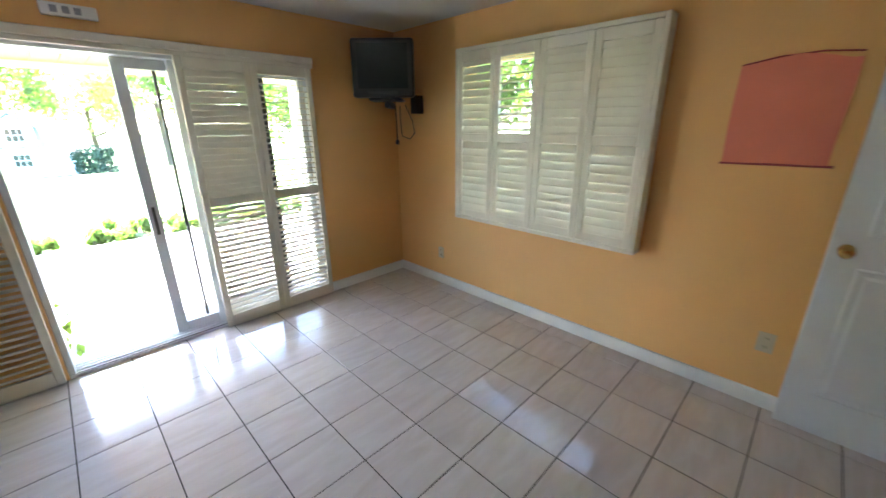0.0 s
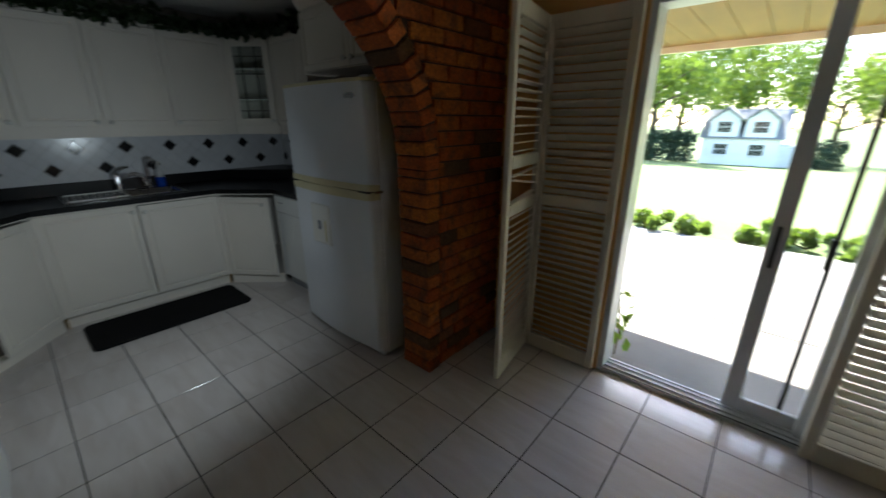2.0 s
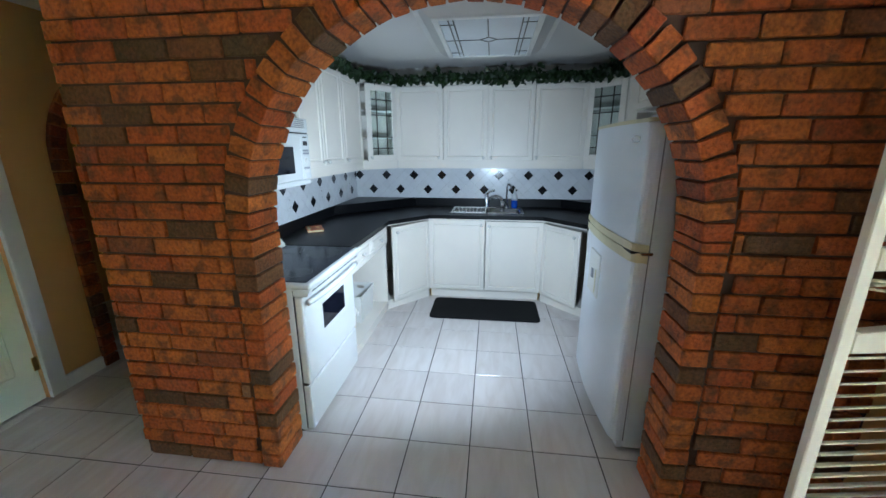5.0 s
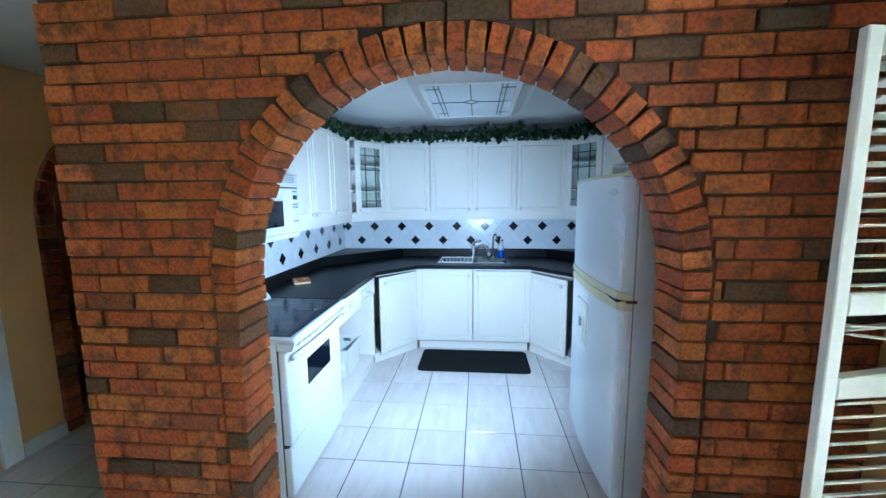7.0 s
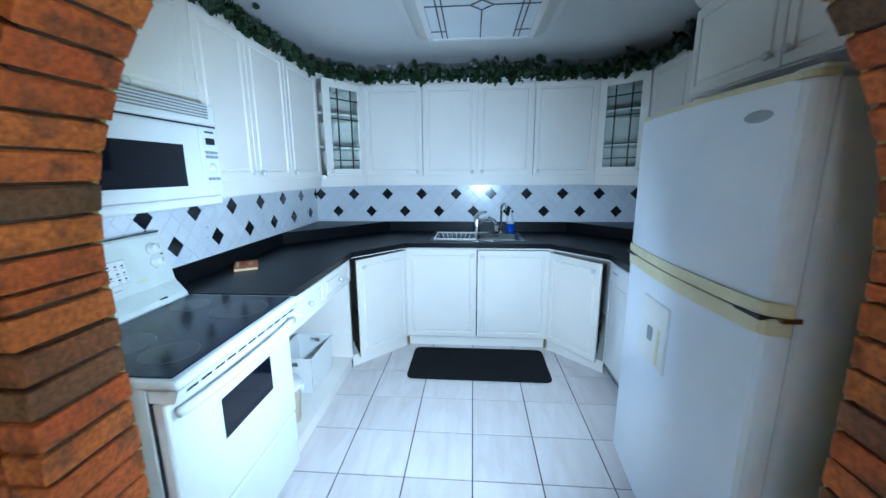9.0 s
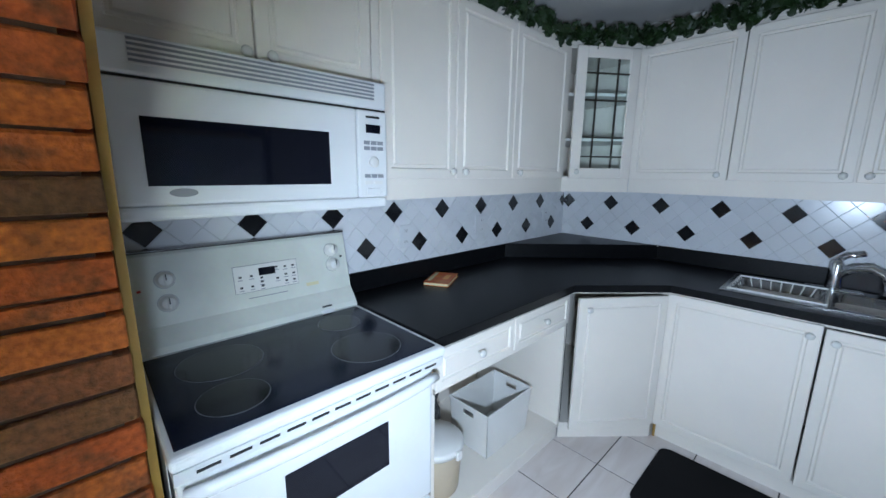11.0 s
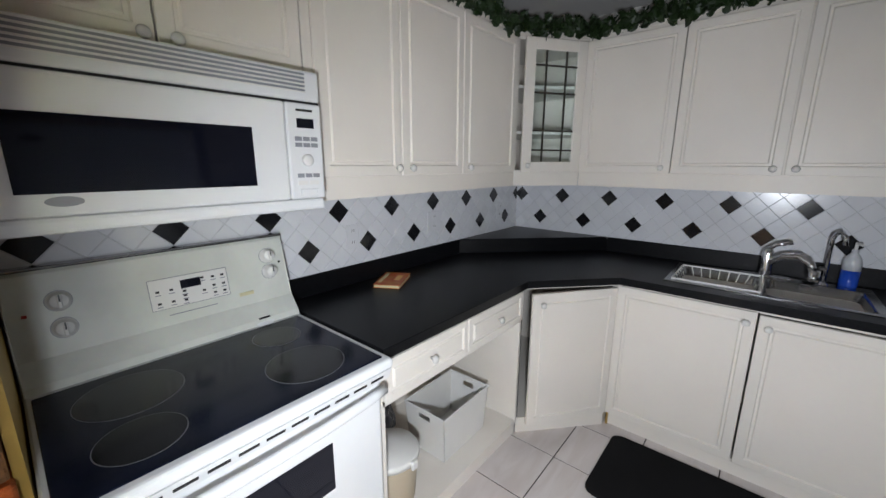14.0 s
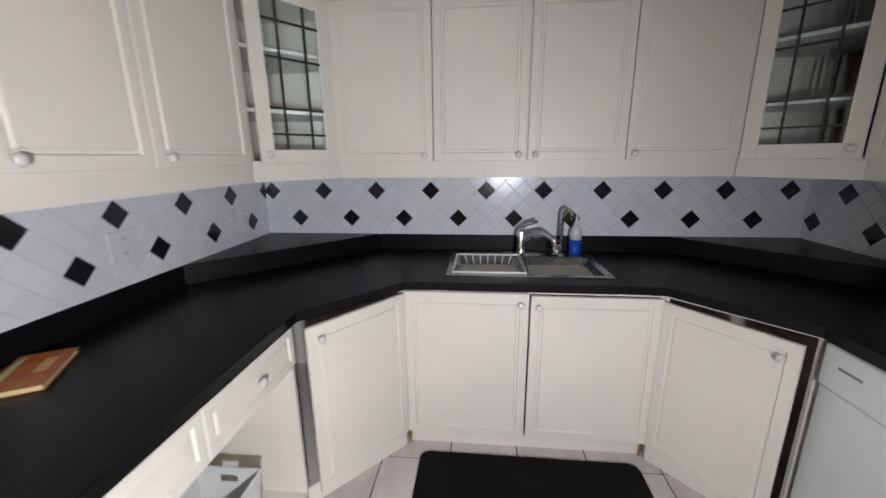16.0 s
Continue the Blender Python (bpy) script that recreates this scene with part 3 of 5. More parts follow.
# television on its corner bracket
tv = thing("television", (2.10, 2.86, 1.86), "black tube television on a corner wall bracket", "television")
tm = pose(2.08, 2.86, 1.78, 0, 0, -45) @ Matrix.Diagonal((0.86, 0.9, 0.95, 1))
bm = box((-0.29, -0.20, 0), (0.29, -0.06, 0.46), 0.02, seg=2, m=tm)
part("front_case", bm, BLACK_PLASTIC, tv)
bm = bmesh.new()
a = [bm.verts.new(tm @ Vector(p)) for p in ((-0.28, -0.06, 0.01), (0.28, -0.06, 0.01), (0.28, -0.06, 0.45), (-0.28, -0.06, 0.45))]
b = [bm.verts.new(tm @ Vector(p)) for p in ((-0.17, 0.22, 0.05), (0.17, 0.22, 0.05), (0.17, 0.22, 0.36), (-0.17, 0.22, 0.36))]
for i in range(4):
    bm.faces.new((a[i], a[(i + 1) % 4], b[(i + 1) % 4], b[i]))
bm.faces.new(a), bm.faces.new(b)
part("back_case", bm, BLACK_PLASTIC, tv)
bm = bmesh.new()
for i in range(9):
    for j in range(9):
        u, v = i / 8 * 2 - 1, j / 8 * 2 - 1
        bm.verts.new(tm @ Vector((u * 0.235, -0.200 - 0.012 * (1 - u * u) * (1 - v * v) - 0.001, 0.245 + v * 0.175)))
bm.verts.ensure_lookup_table()
for i in range(8):
    for j in range(8):
        bm.faces.new([bm.verts[k] for k in (i * 9 + j, i * 9 + j + 9, i * 9 + j + 10, i * 9 + j + 1)])
part("screen", bm, SCREEN, tv, "dark glass tube screen", True)
part("control_strip", box((-0.14, -0.206, 0.025), (0.14, -0.2, 0.05), 0.002, m=tm), ALU_DARK, tv)
mount = thing("tv_bracket", (2.30, 3.08, 1.70), "black steel corner bracket under the television", "bracket")
part("shelf_plate", box((-0.16, -0.12, -0.02), (0.16, 0.24, -0.002), 0.004, m=tm), BLACK_PLASTIC, mount)
part("arm", box((-0.03, 0.05, -0.075), (0.03, 0.45, -0.02), 0.006, m=tm), BLACK_PLASTIC, mount)
part("wall_plate", box((2.40, 2.84, 1.66), (XE - 0.001, 2.92, 1.82), 0.004), BLACK_PLASTIC, mount)
cable = thing("tv_cable", (2.38, 3.0, 1.40), "thin dark cable loop hanging from the television", "cable")
part("wire", tube([(2.30, 3.02, 1.73), (2.33, 3.05, 1.55), (2.34, 3.06, 1.42)], 0.006), BLACK_PLASTIC, cable)
part("wire", tube([(2.36, 2.95, 1.74), (2.40, 2.90, 1.60), (2.41, 2.88, 1.49), (2.40, 2.94, 1.43), (2.37, 3.02, 1.46), (2.36, 3.03, 1.60), (2.34, 3.0, 1.73)], 0.004), BLACK_PLASTIC, cable)
part("plug", box((2.325, 3.045, 1.38), (2.355, 3.075, 1.42), 0.004), BLACK_PLASTIC, cable)

# coral cloth on the wall
cloth = thing("wall_hanging", (XE, 0.22, 1.36), "coral red cloth panel hung on the orange wall", "wall hanging")
bm = bmesh.new()
NY, NZ = 14, 12
sheets = []
for back in (0.0, 0.002):
    sheet = {}
    for i in range(NY + 1):
        for j in range(NZ + 1):
            u, v = i / NY, j / NZ
            y = 0.445 - u * 0.42 + 0.006 * math.sin(v * 3 + u * 2)
            z = 1.365 + v * (0.475 + 0.035 * math.sin(math.pi * min(1, u * 1.1)))
            sheet[i, j] = bm.verts.new((XE - 0.012 + back - 0.003 * math.sin(u * 9 + v * 3), y, z))
    for i in range(NY):
        for j in range(NZ):
            bm.faces.new((sheet[i, j], sheet[i + 1, j], sheet[i + 1, j + 1], sheet[i, j + 1]))
    sheets.append(sheet)
rim = [(i, 0) for i in range(NY)] + [(NY, j) for j in range(NZ)] + [(i, NZ) for i in range(NY, 0, -1)] + [(0, j) for j in range(NZ, 0, -1)]
for p, q in zip(rim, rim[1:] + rim[:1]):
    bm.faces.new((sheets[0][p], sheets[0][q], sheets[1][q], sheets[1][p]))
part("cloth", bm, PINK, cloth)
part("lower_rod", tube([(XE - 0.012, 0.455, 1.362), (XE - 0.012, 0.01, 1.368)], 0.006), PINK_EDGE, cloth, "dark red rod")
part("upper_edge", tube([(XE - 0.010, 0.445, 1.842), (XE - 0.010, 0.3, 1.868), (XE - 0.010, 0.15, 1.876), (XE - 0.010, 0.02, 1.862)], 0.004), PINK_EDGE, cloth)


def outlet(p, way, plate, label, wide=0.072, high=0.115):
    """A wall socket plate with its two sockets; it stands on a wall, facing the given way."""
    o = thing("wall_outlet", p, label, "outlet")
    m = Matrix.Translation(p) @ Vector(way).to_track_quat("Y", "Z").to_matrix().to_4x4()
    part("plate", box((-wide / 2, 0, -high / 2), (wide / 2, 0.006, high / 2), 0.002, m=m), plate, o)
    for s in (-1, 1):
        part("socket", box((-0.016, 0.006, s * 0.028 - 0.018), (0.016, 0.008, s * 0.028 + 0.018), 0.001, m=m), plate, o)
        for q in (-0.006, 0.006):
            part("slot", box((q - 0.0012, 0.008, s * 0.028 - 0.006), (q + 0.0012, 0.0084, s * 0.028 + 0.008), m=m), DARK, o)
    return o


outlet((XE, 0.06, 0.40), (-1, 0, 0), OUTLET, "ivory double wall socket above the skirting", 0.078, 0.12)
outlet((XE, 2.62, 0.33), (-1, 0, 0), OUTLET, "ivory wall socket above the skirting", 0.072, 0.115)
box_ob = thing("door_chime", (0.18, YN, 2.15), "small white plastic box above the patio door", "alarm box")
part("case", box((0.06, YN - 0.035, 2.15), (0.30, YN, 2.215), 0.006, seg=2), PLASTIC, box_ob)
for i in range(3):
    part("grille_bar", box((0.10 + i * 0.05, YN - 0.037, 2.165), (0.13 + i * 0.05, YN - 0.035, 2.20)), PRINT, box_ob)

# ---- kitchen: worktop, base cabinets ----
YF, XF = 0.765, -3.436          # fronts of the south and west base runs
CT = 0.905                      # worktop's top
SX0, SX1, SY0, SY1 = -3.94, -3.515, 1.325, 2.085   # sink cut-out
counter = thing("worktop", (-3.7, 1.7, 0.865), "black speckled laminate worktop round three walls", "countertop")
bm = prism([(-2.075, KS), (-2.075, 0.795), (-3.035, 0.795), (-3.408, 1.13), (-3.408, SY0), (XW, SY0), (XW, KS)], 0.866, CT, bevel=0.004)
prism([(-3.408, SY1), (-3.408, 2.275), (-3.045, 2.605), (-2.32, 2.605), (-2.32, YN), (XW, YN), (XW, SY1)], 0.866, CT, bm, bevel=0.004)
box((SX1, SY0, 0.866), (-3.408, SY1, CT), bm=bm)
box((XW, SY0, 0.866), (SX0, SY1, CT), bm=bm)
part("top", bm, COUNTER, counter)
for lo, hi in (((-3.28, KS, CT), (-2.075, KS + 0.018, 1.0)), ((XW, 0.87, CT), (XW + 0.018, 2.54, 1.0)), ((-3.28, YN - 0.018, CT), (-2.32, YN, 1.0))):
    part("upstand", box(lo, hi, 0.003), COUNTER, counter)
for s in (0, 1):
    f = (lambda y: y) if s == 0 else (lambda y: 3.405 - y)
    pts = [(XW, f(KS)), (-3.275, f(KS)), (XW, f(0.872))]
    part("corner_shelf", prism(pts if s == 0 else pts[::-1], CT, 1.0, bevel=0.004), COUNTER, counter, "raised triangular corner shelf")


def cabinet(name, label, pts, z0, z1, group, material=None, t=0.016, front=None, shelves=(), back=True):
    """A cabinet carcass over a plan outline, open on the side number front."""
    c = thing(name, (sum(p[0] for p in pts) / len(pts), sum(p[1] for p in pts) / len(pts), z0), label, "cabinet", group)
    part("bottom_panel", prism(pts, z0, z0 + t), material or CABINET, c)
    part("top_panel", prism(pts, z1 - t, z1), material or CABINET, c)
    k = len(pts)
    cx, cy = sum(p[0] for p in pts) / k, sum(p[1] for p in pts) / k
    for i in range(k):
        if i == front:
            continue
        a, b = Vector(pts[i]), Vector(pts[(i + 1) % k])
        d = (b - a).normalized()
        n = Vector((-d.y, d.x))
        if n.dot(Vector((cx, cy)) - a) < 0:
            n = -n
        quad = [a, b, b + n * t, a + n * t]
        part("side_panel", prism(quad, z0 + t, z1 - t), material or CABINET, c)
    for z in shelves:
        inner = [(p[0] + (cx - p[0]) * 0.06, p[1] + (cy - p[1]) * 0.06) for p in pts]
        part("shelf", prism(inner, z, z + 0.016), CAB_EDGE, c)
    return c


def front_door(c, a, b, z0, z1, knob, swing=0.0, name="door"):
    """A routed door from a to b in plan, facing left of b - a reversed, with its knob at (across, up)."""
    m, w, h = wall_xz(a, b, 0, z0, z1)
    if swing > 0:      # hung at a, standing out at b
        m = m @ Matrix.Rotation(radians(-swing), 4, "Z")
    elif swing < 0:    # hung at b, standing out at a
        m = m @ Matrix.Translation((w, 0, 0)) @ Matrix.Rotation(radians(-swing), 4, "Z") @ Matrix.Translation((-w, 0, 0))
    d = part(name, panel_door(w, h, m=m, edge=min(0.052, h * 0.22)), CABINET, c)
    if knob:
        kx, kz = knob
        kx = kx if kx >= 0 else w + kx
        kz = kz if kz >= 0 else h + kz
        p = m @ Vector((kx, -0.019, kz))
        knob_at(p, m.to_3x3() @ Vector((0, -1, 0)), d)
    return d


# sink base: two doors under the sink
c = cabinet("sink_cabinet", "white base cabinet with two routed doors under the sink", [(XF, 1.115), (XF, 2.288), (XW, 2.288), (XW, 1.115)], 0.09, 0.865, "base cabinets", front=0)
front_door(c, (XF, 1.125), (XF, 1.700), 0.10, 0.855, (-0.035, -0.05))
front_door(c, (XF, 1.708), (XF, 2.280), 0.10, 0.845, (0.035, -0.05))
part("toe_kick", box((XF - 0.05, 1.12, 0), (XF - 0.035, 2.285, 0.09)), CABINET, c)
for y in (1.128, 2.276):
    part("plinth_leg", box((XF - 0.03, y - 0.006, 0), (XF - 0.018, y + 0.006, 0.10), 0.002), BRASS, c, "rusty metal edge strip")
# diagonal corner bases
c = cabinet("corner_cabinet", "white diagonal corner base cabinet with its door ajar", [(-3.046, 0.758), (XF, 1.11), (XW, 1.11), (XW, KS + 0.002), (-3.046, KS + 0.002)], 0.075, 0.865, "base cabinets", front=0)
front_door(c, (-3.060, 0.785), (-3.424, 1.113), 0.10, 0.845, (0.05, -0.055), swing=-6)
part("toe_kick", prism([(-3.046, 0.758), (XF, 1.11), (-3.50, 1.11), (-3.10, 0.745)], 0.0, 0.074), CABINET, c)
# near-black strip standing in for the shade in the ajar door's gap
part("gap_shade", box((-3.052, 0.752, 0.10), (-3.040, 0.764, 0.855)), DARK, c)
c = cabinet("corner_cabinet", "white diagonal corner base cabinet with its door standing open a little", [(XF, 2.292), (-3.07, 2.630), (-3.07, YN), (XW, YN), (XW, 2.292)], 0.075, 0.865, "base cabinets", front=0)
front_door(c, (-3.424, 2.289), (-3.080, 2.604), 0.10, 0.835, (-0.05, -0.06), swing=6)
part("toe_kick", prism([(XF, 2.292), (-3.07, 2.630), (-3.12, 2.64), (-3.50, 2.30)], 0.0, 0.074), CABINET, c)
# drawer cabinet with its open shelf
c = cabinet("drawer_cabinet", "white base cabinet with two drawers above an open shelf", [(-2.082, YF), (-2.082, KS + 0.002), (-3.042, KS + 0.002), (-3.042, YF)], 0.075, 0.865, "base cabinets", front=3)
part("toe_kick", box((-3.04, YF - 0.03, 0), (-2.085, YF - 0.012, 0.074)), CABINET, c)
for xa, xb in ((-2.088, -2.545), (-2.552, -3.02)):
    d = front_door(c, (xa, YF), (xb, YF), 0.70, 0.852, None, name="drawer")
    knob_at(((xa + xb) / 2, YF + 0.019, 0.775), (0, 1, 0), d)
part("rail", box((-3.03, YF - 0.02, 0.675), (-2.09, YF, 0.699)), CABINET, c)
# dishwasher under the north run
dw = thing("dishwasher", (-2.75, 2.93, 0), "white built-in dishwasher beside the fridge", "dishwasher")
part("body", box((-3.05, 2.66, 0.09), (-2.34, YN - 0.02, 0.86)), ENAMEL, dw)
part("front_panel", box((-3.045, 2.625, 0.10), (-2.345, 2.66, 0.70), 0.006, seg=2), ENAMEL, dw)
part("control_panel", box((-3.045, 2.612, 0.705), (-2.345, 2.66, 0.855), 0.012, seg=2), ENAMEL, dw)
part("label_bar", box((-2.98, 2.6115, 0.79), (-2.90, 2.6122, 0.80)), PRINT, dw)
part("plinth", box((-3.045, 2.68, 0), (-2.345, 2.70, 0.10)), PRINT, dw)

# ---- sink and taps ----
sink = thing("sink", (-3.72, 1.70, 0.75), "stainless steel double bowl sink set in the worktop", "sink")
DIV = 1.70
bm = bmesh.new()
rim_z = CT + 0.003
def bowl(bm, x0, x1, y0, y1, depth):
    """A pressed bowl with sloping sides."""
    rings = []
    for inset, z in ((0.0, rim_z), (0.006, rim_z - 0.006), (0.016, rim_z - depth * 0.7), (0.035, rim_z - depth), (0.09, rim_z - depth - 0.003)):
        pts = []
        r = max(0.045 - inset * 0.2, 0.02)
        for cx, cy, a0 in ((x1 - r, y1 - r, 0), (x0 + r, y1 - r, 90), (x0 + r, y0 + r, 180), (x1 - r, y0 + r, 270)):
            for k in range(5):
                a = radians(a0 + 22.5 * k)
                px, py = cx + r * math.cos(a), cy + r * math.sin(a)
                mx, my = (x0 + x1) / 2, (y0 + y1) / 2
                fx, fy = 1 - inset / ((x1 - x0) / 2), 1 - inset / ((y1 - y0) / 2)
                pts.append(bm.verts.new((mx + (px - mx) * fx, my + (py - my) * fy, z)))
        rings.append(pts)
    for a, b in zip(rings, rings[1:]):
        for k in range(20):
            bm.faces.new((a[k], a[(k + 1) % 20], b[(k + 1) % 20], b[k]))
    bm.faces.new(rings[-1])
for ya, yb in ((SY0 + 0.025, DIV - 0.012), (DIV + 0.012, SY1 - 0.025)):
    b = bmesh.new()
    bowl(b, SX0 + 0.075, SX1 - 0.02, ya, yb, 0.16)
    part("bowl", b, STEEL, sink, smooth=True)
bm = box((SX0 - 0.012, SY0 - 0.012, CT), (SX0 + 0.075, SY1 + 0.012, rim_z + 0.002), 0.002)
box((SX1 - 0.02, SY0 - 0.012, CT), (SX1 + 0.012, SY1 + 0.012, rim_z + 0.002), 0.002, bm)
for ya, yb in ((SY0 - 0.012, SY0 + 0.025), (DIV - 0.012, DIV + 0.012), (SY1 - 0.025, SY1 + 0.012)):
    box((SX0 + 0.075, ya, CT), (SX1 - 0.02, yb, rim_z + 0.002), 0.002, bm)
part("rim", bm, STEEL, sink)
for yc in (1.515, 1.885):
    part("drain", lathe(((0.042, 0), (0.042, 0.004), (0.03, 0.005), (0.01, 0.003)), Matrix.Translation((-3.70, yc, rim_z - 0.163)), sides=18), CHROME, sink, smooth=True)

rack = thing("dish_rack", (-3.70, 1.51, 0.79), "white wire draining basket in the sink bowl", "dish rack")
def rect(x0, x1, y0, y1, z):
    return [(x0, y0, z), (x1, y0, z), (x1, y1, z), (x0, y1, z)]
part("rim_wire", tube(rect(-3.865, -3.53, 1.345, 1.695, 0.918), 0.005, closed=True), PLASTIC, rack)
part("base_wire", tube(rect(-3.82, -3.575, 1.40, 1.64, 0.80), 0.003, closed=True), PLASTIC, rack)
for i in range(9):
    u = i / 8
    ya, yb = 1.345 + 0.35 * u, 1.40 + 0.24 * u
    part("wire", tube([(-3.865, ya, 0.918), (-3.82, yb, 0.80), (-3.575, yb, 0.80), (-3.53, ya, 0.918)], 0.003, sides=6), PLASTIC, rack)
for i in range(1, 6):
    u = i / 6
    xa, xb = -3.865 + 0.335 * u, -3.82 + 0.245 * u
    part("wire", tube([(xa, 1.345, 0.918), (xb, 1.40, 0.80), (xb, 1.64, 0.80), (xa, 1.695, 0.918)], 0.003, sides=6), PLASTIC, rack)
glass_ob = thing("glass_cup", (-3.70, 1.50, 0.803), "small clear drinking glass standing in the wire basket", "glass")
part("cup", lathe(((0.022, 0.0), (0.026, 0.05), (0.028, 0.065), (0.024, 0.066), (0.02, 0.006)), Matrix.Translation((-3.70, 1.50, 0.803)), sides=16), CLEAR, glass_ob, smooth=True)

tap = thing("kitchen_faucet", (-3.905, 1.705, CT), "chrome single-lever kitchen faucet behind the sink", "faucet")
part("base_plate", box((-3.935, 1.60, rim_z + 0.001), (-3.875, 1.81, rim_z + 0.012), 0.005, seg=2), CHROME, tap)
part("body", lathe(((0.030, 0), (0.030, 0.02), (0.026, 0.05), (0.026, 0.13), (0.020, 0.15), (0.008, 0.158)), Matrix.Translation((-3.905, 1.705, rim_z)), sides=18), CHROME, tap, smooth=True)
part("spout", tube([(-3.90, 1.71, 0.985), (-3.86, 1.76, 1.035), (-3.82, 1.82, 1.05), (-3.79, 1.86, 1.03), (-3.78, 1.875, 0.985)], 0.017, sides=12), CHROME, tap, smooth=True)
part("spray_head", lathe(((0.021, 0), (0.023, 0.01), (0.02, 0.05)), Matrix.Translation((-3.778, 1.878, 0.95)), sides=16), CHROME, tap, smooth=True)
part("lever", tube([(-3.905, 1.705, 1.06), (-3.90, 1.73, 1.085), (-3.885, 1.79, 1.105)], 0.010, sides=10), CHROME, tap, smooth=True)
filt = thing("filter_tap", (-3.90, 1.93, CT), "slim chrome drinking water tap with a hooked spout", "faucet")
part("foot", lathe(((0.020, 0), (0.020, 0.008), (0.010, 0.02)), Matrix.Translation((-3.90, 1.925, rim_z)), sides=14), CHROME, filt, smooth=True)
part("spout", tube([(-3.90, 1.925, rim_z), (-3.90, 1.925, 1.14), (-3.895, 1.932, 1.165), (-3.88, 1.948, 1.175), (-3.865, 1.962, 1.16), (-3.86, 1.967, 1.12)], 0.009, sides=10), CHROME, filt, smooth=True)
part("lever", box((-3.91, 1.90, 0.985), (-3.89, 1.93, 1.0), 0.003), BLACK_PLASTIC, filt)
soap = thing("soap_bottle", (-3.945, 2.02, CT), "clear pump bottle of blue washing-up liquid by the sink", "bottle")
sm = Matrix.Translation((-3.955, 2.015, CT + 0.002))
part("bottle", lathe(((0.032, 0), (0.034, 0.01), (0.034, 0.085)), sm, sides=18), BLUE, soap, "half-full clear bottle", True)
part("neck", lathe(((0.034, 0.085), (0.034, 0.125), (0.026, 0.15), (0.013, 0.168), (0.013, 0.185)), sm, sides=16), CLEAR, soap, smooth=True)
part("pump", tube([sm @ Vector((0, 0, 0.185)), sm @ Vector((0, 0, 0.215)), sm @ Vector((0.03, 0.015, 0.213))], 0.007), PLASTIC, soap)

# ---- wall cabinets ----
UF, UW = 0.45, -3.755            # fronts of the south and west wall cabinets
Z0, Z1 = 1.43, 2.195
for k, (ya, yb) in enumerate(((0.735, 1.698), (1.698, 2.678))):
    c = cabinet("wall_cabinet", "white wall cabinet with two routed doors above the sink", [(UW, ya), (UW, yb), (XW, yb), (XW, ya)], Z0, Z1, "wall cabinets", front=0)
    ym = (1.236, 2.166)[k]
    front_door(c, (UW, ya + 0.004), (UW, ym - 0.002), Z0 + 0.004, Z1 - 0.02, (-0.042, 0.03) if k == 0 else (0.036, 0.03))
    front_door(c, (UW, ym + 0.002), (UW, yb - 0.004), Z0 + 0.004, Z1 - 0.02, (-0.036, 0.03) if k == 0 else (0.034, 0.03))
    part("light_rail", box((UW - 0.018, ya, 1.352), (UW, yb, Z0)), CABINET, c)
    part("cornice", box((UW - 0.016, ya, Z1), (UW + 0.006, yb, Z1 + 0.025), 0.004), CABINET, c)


def glass_corner(mirror):
    """A diagonal wall cabinet with a leaded glass door."""
    f = (lambda x, y: (x, y)) if not mirror else (lambda x, y: (x, 3.413 - y))
    pts = [f(-3.445, UF), f(UW, 0.732), f(XW, 0.732), f(XW, KS + 0.002), f(-3.445, KS + 0.002)]
    c = cabinet("glass_cabinet", "white diagonal wall cabinet, leaded glass door" + (" beside the fridge" if mirror else " standing ajar"), pts, Z0, Z1, "wall cabinets", front=0, shelves=(1.66, 1.92))
    a, b = f(-3.455, UF + 0.012), f(UW + 0.012, 0.728)
    if mirror:
        a, b = b, a
    m, w, h = wall_xz(a, b, 0, Z0 + 0.004, Z1 - 0.02)
    if not mirror:
        m = m @ Matrix.Translation((w, 0, 0)) @ Matrix.Rotation(radians(8), 4, "Z") @ Matrix.Translation((-w, 0, 0))
    e = 0.062
    bm = box((0, -0.019, 0), (e, 0, h), 0.003, m=m)
    box((w - e, -0.019, 0), (w, 0, h), 0.003, bm, m=m)
    box((e, -0.019, 0), (w - e, 0, e), 0.003, bm, m=m)
    box((e, -0.019, h - e), (w - e, 0, h), 0.003, bm, m=m)
    d = part("door", bm, CABINET, c)
    knob_at(m @ Vector(((0.032 if not mirror else w - 0.032), -0.019, 0.04)), m.to_3x3() @ Vector((0, -1, 0)), d)
    g = part("glass_pane", box((e, -0.012, e), (w - e, -0.008, h - e), m=m), CAB_GLASS, d, "rippled greyish glass")
    g.visible_shadow = False
    xs = [e + (w - 2 * e) * q for q in (0.26, 0.74)]
    zs = [e + (h - 2 * e) * q for q in (0.11, 0.29, 0.63, 0.87)]
    for x in xs:
        part("lead_strip", box((x - 0.0045, -0.016, e), (x + 0.0045, -0.006, h - e), m=m), LEAD, d)
    for z in zs:
        part("lead_strip", box((e, -0.0165, z - 0.0045), (w - e, -0.0055, z + 0.0045), m=m), LEAD, d)
    bm = bmesh.new()
    prism([f(-3.445, UF), f(UW, 0.732), f(UW - 0.02, 0.72), f(-3.45, UF - 0.02)], 1.352, Z0, bm)
    part("light_rail", bm, CABINET, c)
    bm = prism([f(-3.44, UF + 0.006), f(UW + 0.006, 0.737), f(UW - 0.02, 0.72), f(-3.45, UF - 0.02)], Z1, Z1 + 0.025)
    part("cornice", bm, CABINET, c)


glass_corner(False)
glass_corner(True)
